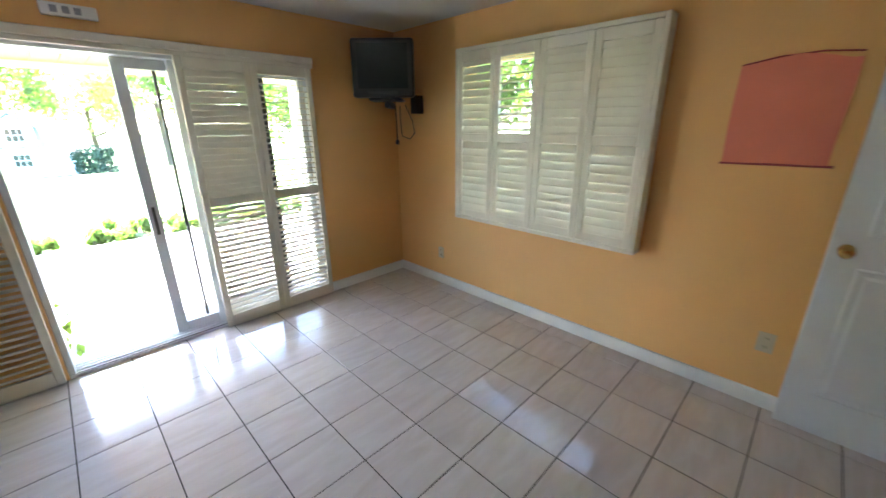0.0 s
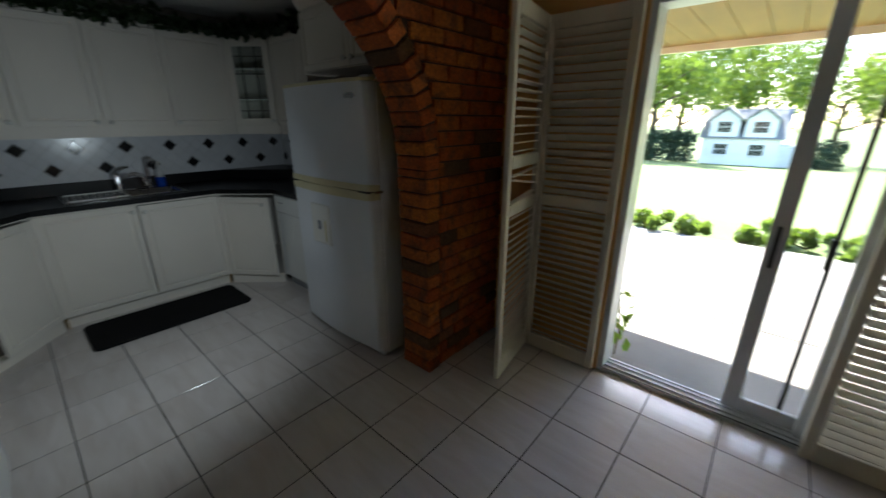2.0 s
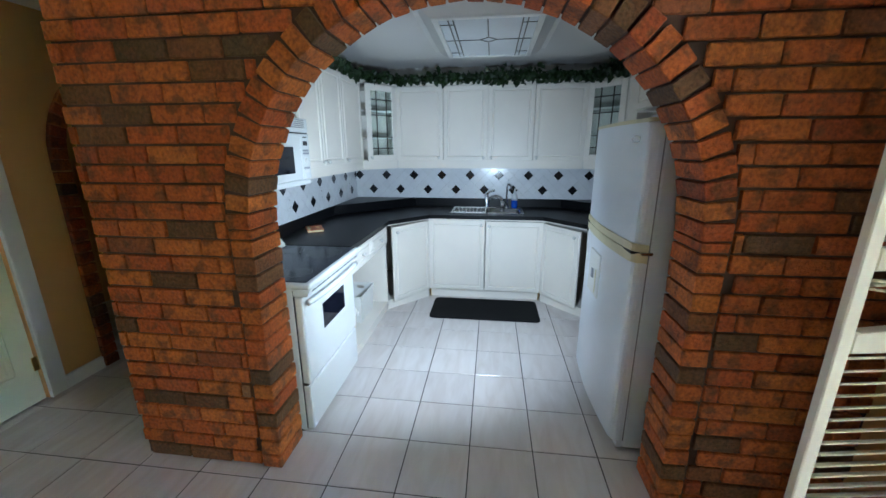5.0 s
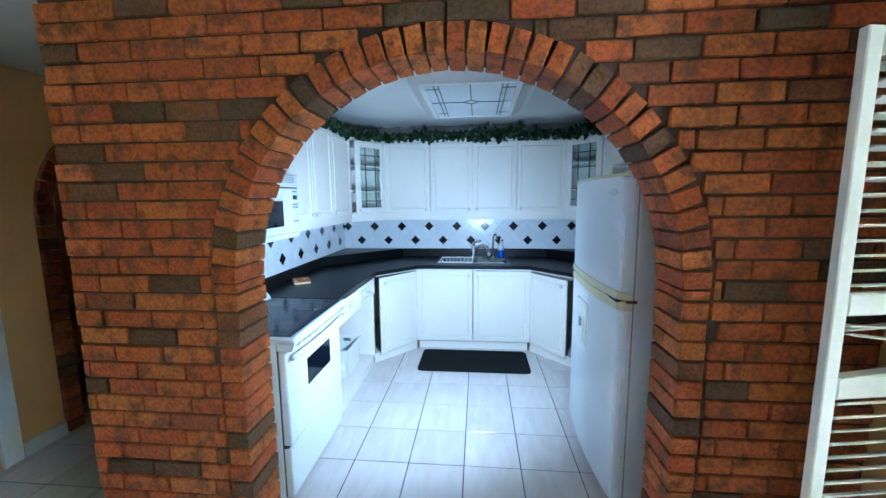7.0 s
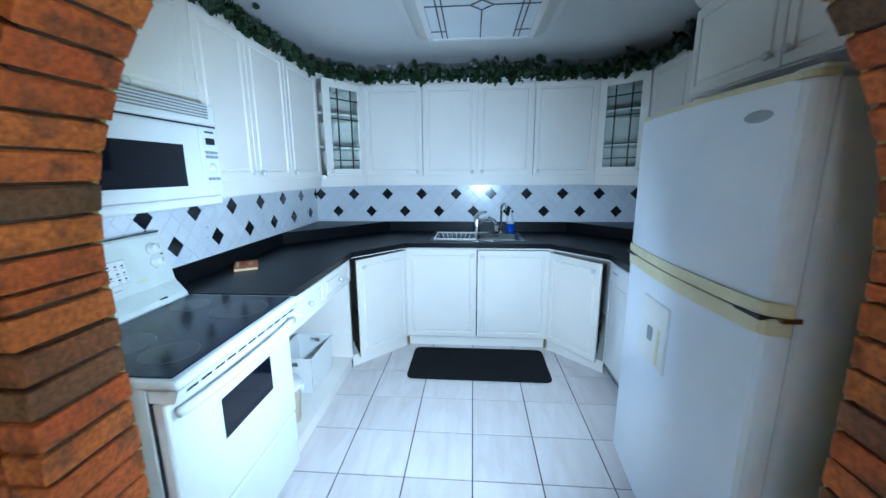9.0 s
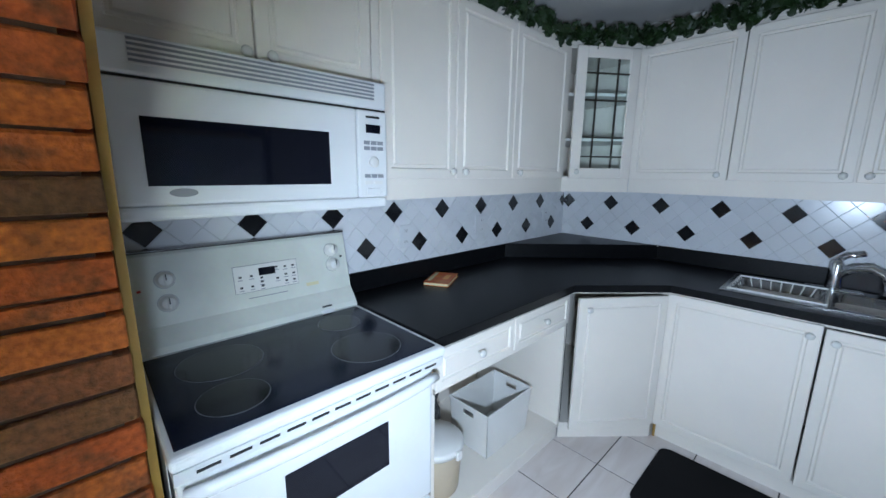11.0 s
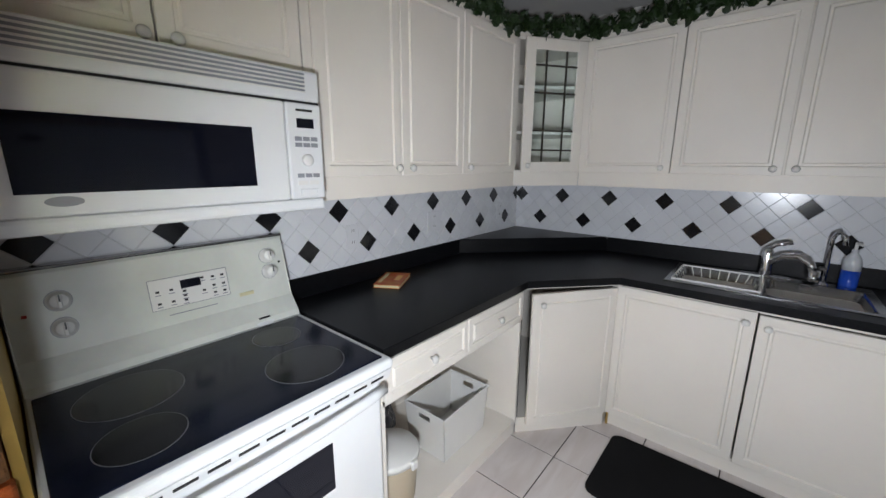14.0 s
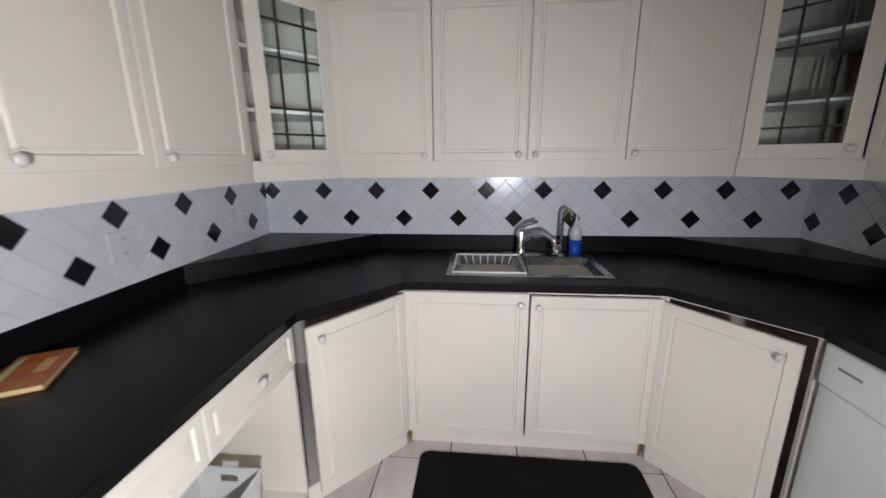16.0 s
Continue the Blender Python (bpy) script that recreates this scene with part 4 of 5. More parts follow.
# south run: double and single door cabinets, then the short one over the microwave
MWX0, MWX1 = -2.055, -1.318
c = cabinet("wall_cabinet", "white wall cabinet with three routed doors", [(-3.445, UF), (-3.445, KS + 0.002), (MWX0 - 0.01, KS + 0.002), (MWX0 - 0.01, UF)], Z0, Z1, "wall cabinets", front=3)
for xa, xb, kn in ((-2.100, -2.487, (-0.030, 0.03)), (-2.491, -2.905, (0.045, 0.03)), (-2.909, -3.41, (0.045, 0.03))):
    front_door(c, (xa, UF), (xb, UF), Z0 + 0.004, Z1 - 0.02, kn)
part("filler", box((-2.098, UF - 0.018, Z0), (-2.066, UF + 0.012, Z1)), CABINET, c)
part("filler", box((-3.444, UF - 0.018, Z0), (-3.413, UF + 0.004, Z1)), CABINET, c)
part("light_rail", box((-3.445, UF - 0.018, 1.352), (MWX0 - 0.01, UF, Z0)), CABINET, c)
part("cornice", box((-3.44, UF - 0.016, Z1), (MWX0, UF + 0.006, Z1 + 0.025), 0.004), CABINET, c)
c = cabinet("wall_cabinet", "short white wall cabinet above the microwave", [(MWX0 - 0.006, UF), (MWX0 - 0.006, KS + 0.002), (XB - 0.033, KS + 0.002), (XB - 0.033, UF)], 1.755, Z1, "wall cabinets", front=3)
for xa, xb, kn in ((-1.315, -1.674, (-0.027, 0.02)), (-1.679, -2.058, (0.037, 0.02))):
    front_door(c, (xa, UF), (xb, UF), 1.76, Z1 - 0.02, kn)
part("cornice", box((MWX0, UF - 0.016, Z1), (XB - 0.024, UF + 0.006, Z1 + 0.025), 0.004), CABINET, c)
# north run
c = cabinet("wall_cabinet", "white wall cabinet beside the fridge", [(-3.445, 2.963), (-3.445, YN), (-2.44, YN), (-2.44, 2.963)], Z0, Z1, "wall cabinets", front=3)
for xa, xb, kn in ((-3.44, -2.945, (-0.032, 0.04)), (-2.94, -2.445, (0.032, 0.04))):
    front_door(c, (xa, 2.963), (xb, 2.963), Z0 + 0.004, Z1 - 0.02, kn)
part("light_rail", box((-3.445, 2.963, 1.352), (-2.44, 2.981, Z0)), CABINET, c)
part("cornice", box((-3.44, 2.957, Z1), (-2.44, 2.98, Z1 + 0.025), 0.004), CABINET, c)
c = cabinet("fridge_cabinet", "deep white cabinet above the fridge", [(-2.43, 2.70), (-2.43, YN), (-1.32, YN), (-1.32, 2.70)], 1.80, Z1, "wall cabinets", front=3)
for xa, xb, kn in ((-2.428, -1.878, (-0.04, 0.045)), (-1.872, -1.322, (0.04, 0.045))):
    front_door(c, (xa, 2.70), (xb, 2.70), 1.805, Z1 - 0.02, kn)
part("cornice", prism([(2.70, Z1), (2.665, Z1 + 0.045), (2.655, Z1 + 0.07), (2.72, Z1 + 0.07), (2.72, Z1)], -2.45, -1.322, axis="x"), CABINET, c)
part("side_panel", box((-2.448, 2.70, 1.0), (-2.432, YN, 1.79)), CABINET, c)

# ---- stove ----
SXL, SXR, SF = -1.32, -2.066, 0.80
stove = thing("stove", ((SXL + SXR) / 2, 0.45, 0), "white electric range with a black glass cooktop", "stove")
part("body", box((SXR + 0.004, KS + 0.03, 0.02), (SXL - 0.004, SF - 0.047, 0.885), 0.003), ENAMEL, stove)
part("plinth", box((SXR + 0.02, KS + 0.05, 0), (SXL - 0.02, SF - 0.08, 0.02)), DARK, stove)
ct = part("cooktop_frame", box((SXR, KS + 0.10, 0.872), (SXL, SF + 0.055, 0.906), 0.012, seg=3), ENAMEL, stove)
part("cooktop", box((SXR + 0.026, KS + 0.188, 0.9065), (SXL - 0.014, SF + 0.030, 0.9105), 0.0015), COOK_GLASS, stove, "black ceramic glass")
for (x, y, r) in ((-1.478, 0.706, 0.083), (-1.870, 0.688, 0.110), (-1.900, 0.455, 0.076), (-1.502, 0.490, 0.113)):
    ring = part("burner_ring", lathe(((r, 0.0), (r, 0.0006)), Matrix.Translation((x, y, 0.9106)), sides=40), BURNER_RING, stove)
    part("burner_zone", lathe(((r - 0.002, 0.0), (r - 0.002, 0.0005)), Matrix.Translation((x, y, 0.9113)), sides=40), BURNER, stove)
# backguard: a sloping console
prof = [(KS + 0.02, 0.90), (KS + 0.165, 0.9065), (KS + 0.155, 0.925), (KS + 0.105, 0.975), (KS + 0.062, 1.195), (KS + 0.05, 1.205), (KS + 0.02, 1.205)]
part("backguard", prism([(y, z) for y, z in prof], SXR + 0.002, SXL - 0.002, axis="x", bevel=0.004), OLD_ENAMEL, stove)
part("backguard_trim", box((SXR - 0.002, KS + 0.02, 1.203), (SXL + 0.002, KS + 0.058, 1.213), 0.004, seg=2), STEEL, stove, "thin grey metal top trim")
slope = math.degrees(math.atan2(0.043, 0.22))
cm = pose(0, KS + 0.105, 0.975, slope, 0, 0)
def console(x0, x1, s0, s1, thick, bevel=0.0):
    """A piece on the console's slope: x across, s up along it."""
    return box((x0, 0, s0), (x1, thick, s1), bevel, m=cm)
part("panel_border", console(-1.8468, -1.6182, 0.0532, 0.1518, 0.0025, 0.001), PRINT, stove)
cp = part("control_panel", console(-1.845, -1.62, 0.055, 0.150, 0.0035, 0.001), PLASTIC, stove, "touch panel with a dark clock")
part("clock", console(-1.762, -1.704, 0.108, 0.136, 0.0045), BLACK_GLASS, cp)
for x, marks in ((-1.640, (0.070, 0.108)), (-1.677, (0.070, 0.108)), (-1.712, (0.066, 0.082, 0.096)), (-1.768, (0.085, 0.128)), (-1.800, (0.070, 0.095, 0.125)), (-1.830, (0.070, 0.095, 0.125))):
    for z in marks:
        part("key", console(x - 0.005, x + 0.005, z, z + 0.007, 0.0042), BLACK_PLASTIC, cp)
        part("key_print", console(x - 0.008, x + 0.008, z - 0.009, z - 0.006, 0.0042), PRINT, cp)
part("badge", console(-1.925, -1.875, 0.035, 0.048, 0.003), CREAM, stove, "small gold badge")
part("badge_line", console(-1.80, -1.66, 0.030, 0.033, 0.002), PRINT, stove)
def stove_knob(x, s):
    m = cm @ Matrix.Translation((x, 0.0, s)) @ Matrix.Rotation(radians(-90), 4, "X")
    k = part("knob", lathe(((0.027, 0), (0.027, 0.005), (0.024, 0.006), (0.022, 0.010), (0.020, 0.028), (0.017, 0.031)), m, sides=24), PLASTIC, stove, smooth=True)
    part("scale_ring", lathe(((0.0285, 0), (0.0285, 0.0015)), m, sides=24), PRINT, k)
    part("grip", box((-0.005, -0.019, 0.030), (0.005, 0.019, 0.040), 0.002, m=m), PLASTIC, k)
    part("pointer", box((-0.0018, -0.018, 0.0402), (0.0018, 0.002, 0.041), m=m), BLACK_PLASTIC, k)
for x, s in ((-1.425, 0.145), (-1.425, 0.070), (-1.995, 0.165), (-1.995, 0.105)):
    stove_knob(x, s)
part("indicator", console(-1.362, -1.352, 0.115, 0.123, 0.003), RED, stove, "red indicator lamp")
part("indicator", console(-2.042, -2.034, 0.130, 0.138, 0.003), DARK, stove)
part("vent_cap", lathe(((0.034, 0), (0.034, 0.003), (0.02, 0.004)), Matrix.Translation((-1.93, KS + 0.15, 0.918)) @ pose(0, 0, 0, -35), sides=20), ENAMEL, stove)
part("vent_hole", box((-1.95, KS + 0.150, 0.925), (-1.91, KS + 0.157, 0.930)), DARK, stove)
# slotted strip, oven door, drawer
part("vent_strip", prism([(SF - 0.045, 0.832), (SF + 0.034, 0.832), (SF + 0.050, 0.872), (SF - 0.045, 0.872)], SXR + 0.006, SXL - 0.006, axis="x"), ENAMEL, stove)
for i in range(11):
    x = SXL - 0.045 - i * 0.062
    part("vent_slot", box((x - 0.045, 0, -0.004), (x, 0.004, 0.004), m=pose(0, SF + 0.0405, 0.853, -21.8)), DARK, stove)
od = part("oven_door", box((SXR + 0.01, SF - 0.045, 0.315), (SXL - 0.01, SF, 0.828), 0.010, seg=2), ENAMEL, stove)
part("window", box((-1.87, SF, 0.545), (-1.55, SF + 0.003, 0.70), 0.001), BLACK_GLASS, od, "dark oven window")
hb = bmesh.new()
HX = [SXL - 0.02 - 0.706 * i / 14 for i in range(15)]
tube([(x, SF + 0.012 + 0.038 * math.sin(math.pi * (k + 0.5) / 15) ** 0.4, 0.795) for k, x in enumerate(HX)], 0.016, hb, sides=10)
part("handle", hb, ENAMEL, od, "bowed white handle", True)
part("drawer", box((SXR + 0.01, SF - 0.045, 0.025), (SXL - 0.01, SF - 0.004, 0.30), 0.008, seg=2), ENAMEL, stove)
part("drawer_gap", box((SXR + 0.014, SF - 0.05, 0.30), (SXL - 0.014, SF - 0.02, 0.316)), DARK, stove)
part("side_gap", box((SXL - 0.03, SF - 0.0465, 0.03), (SXL - 0.0055, SF - 0.0435, 0.865)), DARK, stove)

# ---- microwave over the range ----
MF = 0.56
mw = thing("microwave", ((MWX0 + MWX1) / 2, 0.35, 1.34), "white over-the-range microwave with a dark window", "microwave")
part("body", box((MWX0, KS + 0.004, 1.345), (MWX1, MF - 0.03, 1.75), 0.003), ENAMEL, mw)
gr = part("vent_grille", box((MWX0 + 0.002, MF - 0.03, 1.662), (MWX1 - 0.002, MF + 0.002, 1.748), 0.008, seg=2), ENAMEL, mw)
for i in range(5):
    part("louvre", box((MWX0 + 0.05, MF + 0.002, 1.685 + i * 0.011), (MWX1 - 0.06, MF + 0.006, 1.689 + i * 0.011)), PLASTIC, gr)
    part("louvre_gap", box((MWX0 + 0.05, MF + 0.0015, 1.6895 + i * 0.011), (MWX1 - 0.06, MF + 0.0035, 1.6955 + i * 0.011)), PRINT, gr)
part("seam", box((MWX0 + 0.004, MF - 0.02, 1.656), (MWX1 - 0.004, MF - 0.004, 1.662)), DARK, mw)
md = part("door", box((MWX0 + 0.118, MF - 0.03, 1.375), (MWX1 - 0.002, MF + 0.004, 1.656), 0.008, seg=2), ENAMEL, mw)
part("window", box((-1.838, MF + 0.004, 1.421), (-1.382, MF + 0.0065, 1.577), 0.001), BLACK_GLASS, md, "dark mesh window")
part("door_mark", lathe(((0.001, 0), (0.03, 0), (0.03, 0.001), (0.001, 0.001)), Matrix.Translation((-1.45, MF + 0.004, 1.405)) @ pose(0, 0, 0, -90) @ Matrix.Diagonal((1, 0.35, 1, 1)), sides=20), PRINT, md)
pn = part("control_panel", box((MWX0 + 0.002, MF - 0.03, 1.375), (MWX0 + 0.116, MF + 0.003, 1.656), 0.006, seg=2), ENAMEL, mw)
part("display", box((MWX0 + 0.03, MF + 0.003, 1.585), (MWX0 + 0.085, MF + 0.0045, 1.612)), BLACK_GLASS, pn)
part("name_bar", box((MWX0 + 0.032, MF + 0.003, 1.632), (MWX0 + 0.085, MF + 0.0038, 1.639)), BLACK_PLASTIC, pn)
for i in range(3):
    for z in (1.548, 1.530, 1.440):
        part("key", box((MWX0 + 0.020 + i * 0.026, MF + 0.003, z), (MWX0 + 0.042 + i * 0.026, MF + 0.0045, z + 0.012)), PRINT, pn)
for i in range(2):
    part("key", box((MWX0 + 0.024 + i * 0.038, MF + 0.003, 1.418), (MWX0 + 0.056 + i * 0.038, MF + 0.0045, 1.430)), PLASTIC, pn)
part("dial", lathe(((0.018, 0), (0.018, 0.006), (0.014, 0.009)), Matrix.Translation((MWX0 + 0.058, MF + 0.003, 1.492)) @ pose(0, 0, 0, -90), sides=20), PLASTIC, pn, smooth=True)
part("release_button", box((MWX0 + 0.03, MF + 0.003, 1.382), (MWX0 + 0.088, MF + 0.006, 1.406), 0.002), ENAMEL, pn)
part("lower_lip", box((MWX0, MF - 0.08, 1.338), (MWX1, MF - 0.004, 1.374), 0.01, seg=2), ENAMEL, mw)

# ---- fridge ----
FX0, FX1, FB, FD = -2.290, -1.395, YN - 0.06, 2.474
fridge = thing("fridge", ((FX0 + FX1) / 2, 2.85, 0), "white top-freezer fridge with yellowed handle trims", "fridge")
part("body", box((FX0 + 0.005, FD + 0.008, 0.02), (FX1 - 0.005, FB, 1.675), 0.012, seg=2), FRIDGE, fridge)
def bowed(z0, z1, grow=0.0, bevel=0.01):
    """A door with a bowed face and round corners, between two heights."""
    pts = [(FX0, FD + 0.0)]
    w = FX1 - FX0
    front = []
    for i in range(33):
        u = 0.5 - 0.5 * math.cos(math.pi * i / 32)
        edge = min(u, 1 - u) / 0.045
        rnd = math.sqrt(max(0.0, 1 - (1 - min(1, edge)) ** 2))
        front.append((FX0 + w * u, FD - (0.052 + grow) * rnd - 0.030 * math.sin(math.pi * u)))
    return prism([(FX0, FD)] + front + [(FX1, FD)], z0, z1, bevel=bevel)
fz = part("freezer_door", bowed(1.135, 1.675), FRIDGE, fridge)
fr = part("fridge_door", bowed(0.055, 1.085), FRIDGE, fridge)
part("top_trim", bowed(1.675, 1.692, 0.002, 0.004), CREAM, fz, "yellowed plastic trim")
part("handle_trim", bowed(1.098, 1.135, 0.008, 0.006), CREAM, fz, "yellowed plastic handle")
part("handle_trim", bowed(1.045, 1.092, 0.006, 0.006), CREAM, fr, "yellowed plastic handle")
part("door_gap", box((FX0 + 0.02, FD - 0.07, 1.088), (FX1 - 0.02, FD + 0.008, 1.099)), DARK, fridge)
part("gasket", box((FX0 + 0.01, FD - 0.001, 0.06), (FX1 - 0.01, FD + 0.010, 1.67)), PRINT, fridge, "grey door gasket")
part("hinge", box((FX1 - 0.05, FD - 0.03, 1.086), (FX1 + 0.004, FD + 0.02, 1.100), 0.002), STEEL, fridge)
part("hinge_cover", box((FX1 - 0.09, FD - 0.03, 1.692), (FX1 - 0.01, FD + 0.06, 1.705), 0.005, seg=2), FRIDGE, fridge)
part("badge", lathe(((0.032, 0), (0.030, 0.0015), (0.001, 0.002)), Matrix.Translation((-1.535, FD - 0.0665, 1.605)) @ pose(0, 0, 0, 90, 0, 4) @ Matrix.Diagonal((1.5, 0.5, 1, 1)), sides=24), STEEL, fz, "oval grey badge")
# recessed water dispenser
wd = part("dispenser_frame", box((-2.015, FD - 0.092, 0.700), (-1.805, FD - 0.06, 0.965), 0.006, seg=2), PLASTIC, fr, "ivory water dispenser")
part("recess", box((-1.995, FD - 0.0935, 0.720), (-1.845, FD - 0.091, 0.870)), PLASTIC, wd)
part("recess_shade", box((-1.861, FD - 0.095, 0.725), (-1.845, FD - 0.093, 0.865)), CREAM, wd)
part("paddle", box((-1.93, FD - 0.102, 0.80), (-1.895, FD - 0.0935, 0.86), 0.004), PRINT, wd)
part("foot_grille", box((FX0 + 0.02, FD - 0.02, 0.012), (FX1 - 0.02, FD + 0.01, 0.05)), FRIDGE, fridge)
for x in (FX0 + 0.06, FX1 - 0.06):
    part("foot", lathe(((0.02, 0), (0.02, 0.022)), Matrix.Translation((x, FD + 0.05, 0)), sides=12), BLACK_PLASTIC, fridge)

# ---- ceiling light ----
cl = thing("ceiling_light", (-2.58, 1.70, TOP), "white boxed kitchen ceiling light with a leaded panel, unlit", "ceiling light")
LX0, LX1, LY0, LY1 = -3.06, -2.10, 1.405, 2.0
bm = bmesh.new()
def ring(x0, x1, y0, y1, z):
    return [bm.verts.new(p) for p in ((x0, y0, z), (x1, y0, z), (x1, y1, z), (x0, y1, z))]
steps = [ring(LX0 - o, LX1 + o, LY0 - o, LY1 + o, z) for o, z in ((0.17, TOP - 0.001), (0.17, TOP - 0.025), (0.13, TOP - 0.032), (0.12, TOP - 0.05), (0.045, TOP - 0.098), (0.035, TOP - 0.108), (0.0, TOP - 0.110), (0.0, TOP - 0.094))]
for a, b in zip(steps, steps[1:]):
    for i in range(4):
        bm.faces.new((a[i], a[(i + 1) % 4], b[(i + 1) % 4], b[i]))
part("frame", bm, WHITE_TRIM, cl)
pan = part("panel", box((LX0, LY0, TOP - 0.100), (LX1, LY1, TOP - 0.094)), LAMP_GLASS, cl, "frosted glass panel")
xm, ym = (LX0 + LX1) / 2, (LY0 + LY1) / 2
def came(p, q, w=0.004):
    d = (Vector(q) - Vector(p)).normalized() * 1.0
    n = Vector((-d.y, d.x, 0)) * w
    part("lead_strip", prism([(p[0] - n.x, p[1] - n.y), (q[0] - n.x, q[1] - n.y), (q[0] + n.x, q[1] + n.y), (p[0] + n.x, p[1] + n.y)], TOP - 0.103, TOP - 0.0995), LEAD, pan)
for y in (LY0 + 0.06, LY0 + 0.09, LY1 - 0.09, LY1 - 0.06):
    came((LX0, y, 0), (LX1, y, 0))
came((xm, LY0, 0), (xm, ym - 0.06, 0)), came((xm, ym + 0.06, 0), (xm, LY1, 0))
came((LX0, ym, 0), (xm - 0.06, ym, 0)), came((xm + 0.06, ym, 0), (LX1, ym, 0))
for a, b in (((-1, 0), (0, 1)), ((0, 1), (1, 0)), ((1, 0), (0, -1)), ((0, -1), (-1, 0))):
    came((xm + a[0] * 0.06, ym + a[1] * 0.06, 0), (xm + b[0] * 0.06, ym + b[1] * 0.06, 0))
for x in (LX0 + 0.12, LX1 - 0.12):
    came((x, LY0, 0), (x, LY0 + 0.09, 0)), came((x, LY1 - 0.09, 0), (x, LY1, 0))

# ---- ivy along the cabinet tops ----
path = [(-1.36, UF - 0.05), (-3.43, UF - 0.05), (-3.78, 0.75), (-3.80, 2.66), (-3.43, 2.99), (-2.50, 3.00)]
rng = random.Random(7)
lens = [(Vector(b) - Vector(a)).length for a, b in zip(path, path[1:])]
def along(s):
    for k, ((a, b), L) in enumerate(zip(zip(path, path[1:]), lens)):
        if s <= L or k == len(lens) - 1:
            d = (Vector(b) - Vector(a)) / L
            return Vector(a) + d * s, d
        s -= L
ivy = thing("ivy_garland", (-3.6, 1.7, Z1), "dark green artificial ivy garland along the tops of the wall cabinets", "garland", kind="stuff")
verts, faces = [], []
shape = ((0, -0.5), (0.28, -0.42), (0.5, -0.1), (0.3, 0.05), (0.34, 0.3), (0.1, 0.25), (0, 0.6), (-0.1, 0.25), (-0.34, 0.3), (-0.3, 0.05), (-0.5, -0.1), (-0.28, -0.42))
total = sum(lens)
for i in range(3300):
    s = rng.uniform(0, total)
    p, d = along(s)
    n = Vector((-d.y, d.x))
    if n.dot(Vector((-2.8, 1.7)) - p) < 0:
        n = -n
    clump = 0.5 + 0.5 * math.sin(s * 7 + 1.3 * math.sin(s * 4))
    out = rng.gauss(0.02, 0.05)
    if out > 0.05:
        z = Z1 + rng.uniform(0.0 - 0.04 * clump * rng.random() ** 2, 0.08)
        out = rng.uniform(0.05, 0.085)
    else:
        z = Z1 + 0.02 + abs(rng.gauss(0.03, 0.03)) * (0.7 + clump * 0.6)
    c0 = Vector((p.x + n.x * out, p.y + n.y * out, z))
    q = Euler((rng.uniform(0.4, 2.6), rng.uniform(-0.9, 0.9), rng.uniform(0, 6.28))).to_matrix()
    size = rng.uniform(0.035, 0.075)
    k = len(verts)
    for u, v in shape:
        verts.append(tuple(c0 + q @ Vector((u * size, v * size, (0.12 - abs(u) * 0.5) * size))))
    faces.append(tuple(range(k, k + 12)))
me = bpy.data.meshes.new("ivy_leaves")
me.from_pydata(verts, [], faces)
me.materials.append(IVY)
ob = new("leaves", me)
ob.parent, ob.matrix_parent_inverse = ivy, base_of(ivy).inverted()
tagged(ob, kind="stuff")
pts = []
for i in range(90):
    p, d = along(total * i / 89)
    pts.append((p.x, p.y, Z1 + 0.035 + 0.015 * math.sin(i * 1.7)))
part("stem", tube(pts, 0.006, sides=6), VINE, ivy)

# ---- small kitchen things ----
mat_ob = thing("floor_mat", (-3.16, 1.72, 0), "black rubber kitchen mat with rounded corners on the tiles", "mat")
def rounded(x0, x1, y0, y1, r, k=6):
    pts = []
    for cx, cy, a0 in ((x1 - r, y1 - r, 0), (x0 + r, y1 - r, 90), (x0 + r, y0 + r, 180), (x1 - r, y0 + r, 270)):
        pts += [(cx + r * math.cos(radians(a0 + 90 * i / k)), cy + r * math.sin(radians(a0 + 90 * i / k))) for i in range(k + 1)]
    return pts
part("mat", prism(rounded(-3.385, -2.905, 1.195, 2.24, 0.04), 0.0, 0.015, bevel=0.006), RUBBER, mat_ob)
book = thing("paperback_book", (-2.63, 0.28, CT), "worn red and yellow paperback lying on the worktop", "book")
bmx = pose(-2.58, 0.287, CT + 0.001, 0, 0, 31) @ Matrix.Diagonal((1.18, 1.12, 1, 1))
part("page_block", box((-0.085, -0.055, 0.002), (0.088, 0.055, 0.014), m=bmx), PAPER, book)
part("cover", box((-0.09, -0.058, 0.014), (0.09, 0.058, 0.016), m=bmx), COVER, book, "red printed cover")
part("cover", box((-0.09, -0.058, 0.0), (0.09, 0.058, 0.002), m=bmx), COVER, book)
part("cover_print", box((-0.075, -0.05, 0.016), (0.06, -0.034, 0.0165), m=bmx), PAPER, book)
part("cover_print", box((-0.05, 0.01, 0.016), (0.02, 0.035, 0.0165), m=bmx), ORANGE, book)


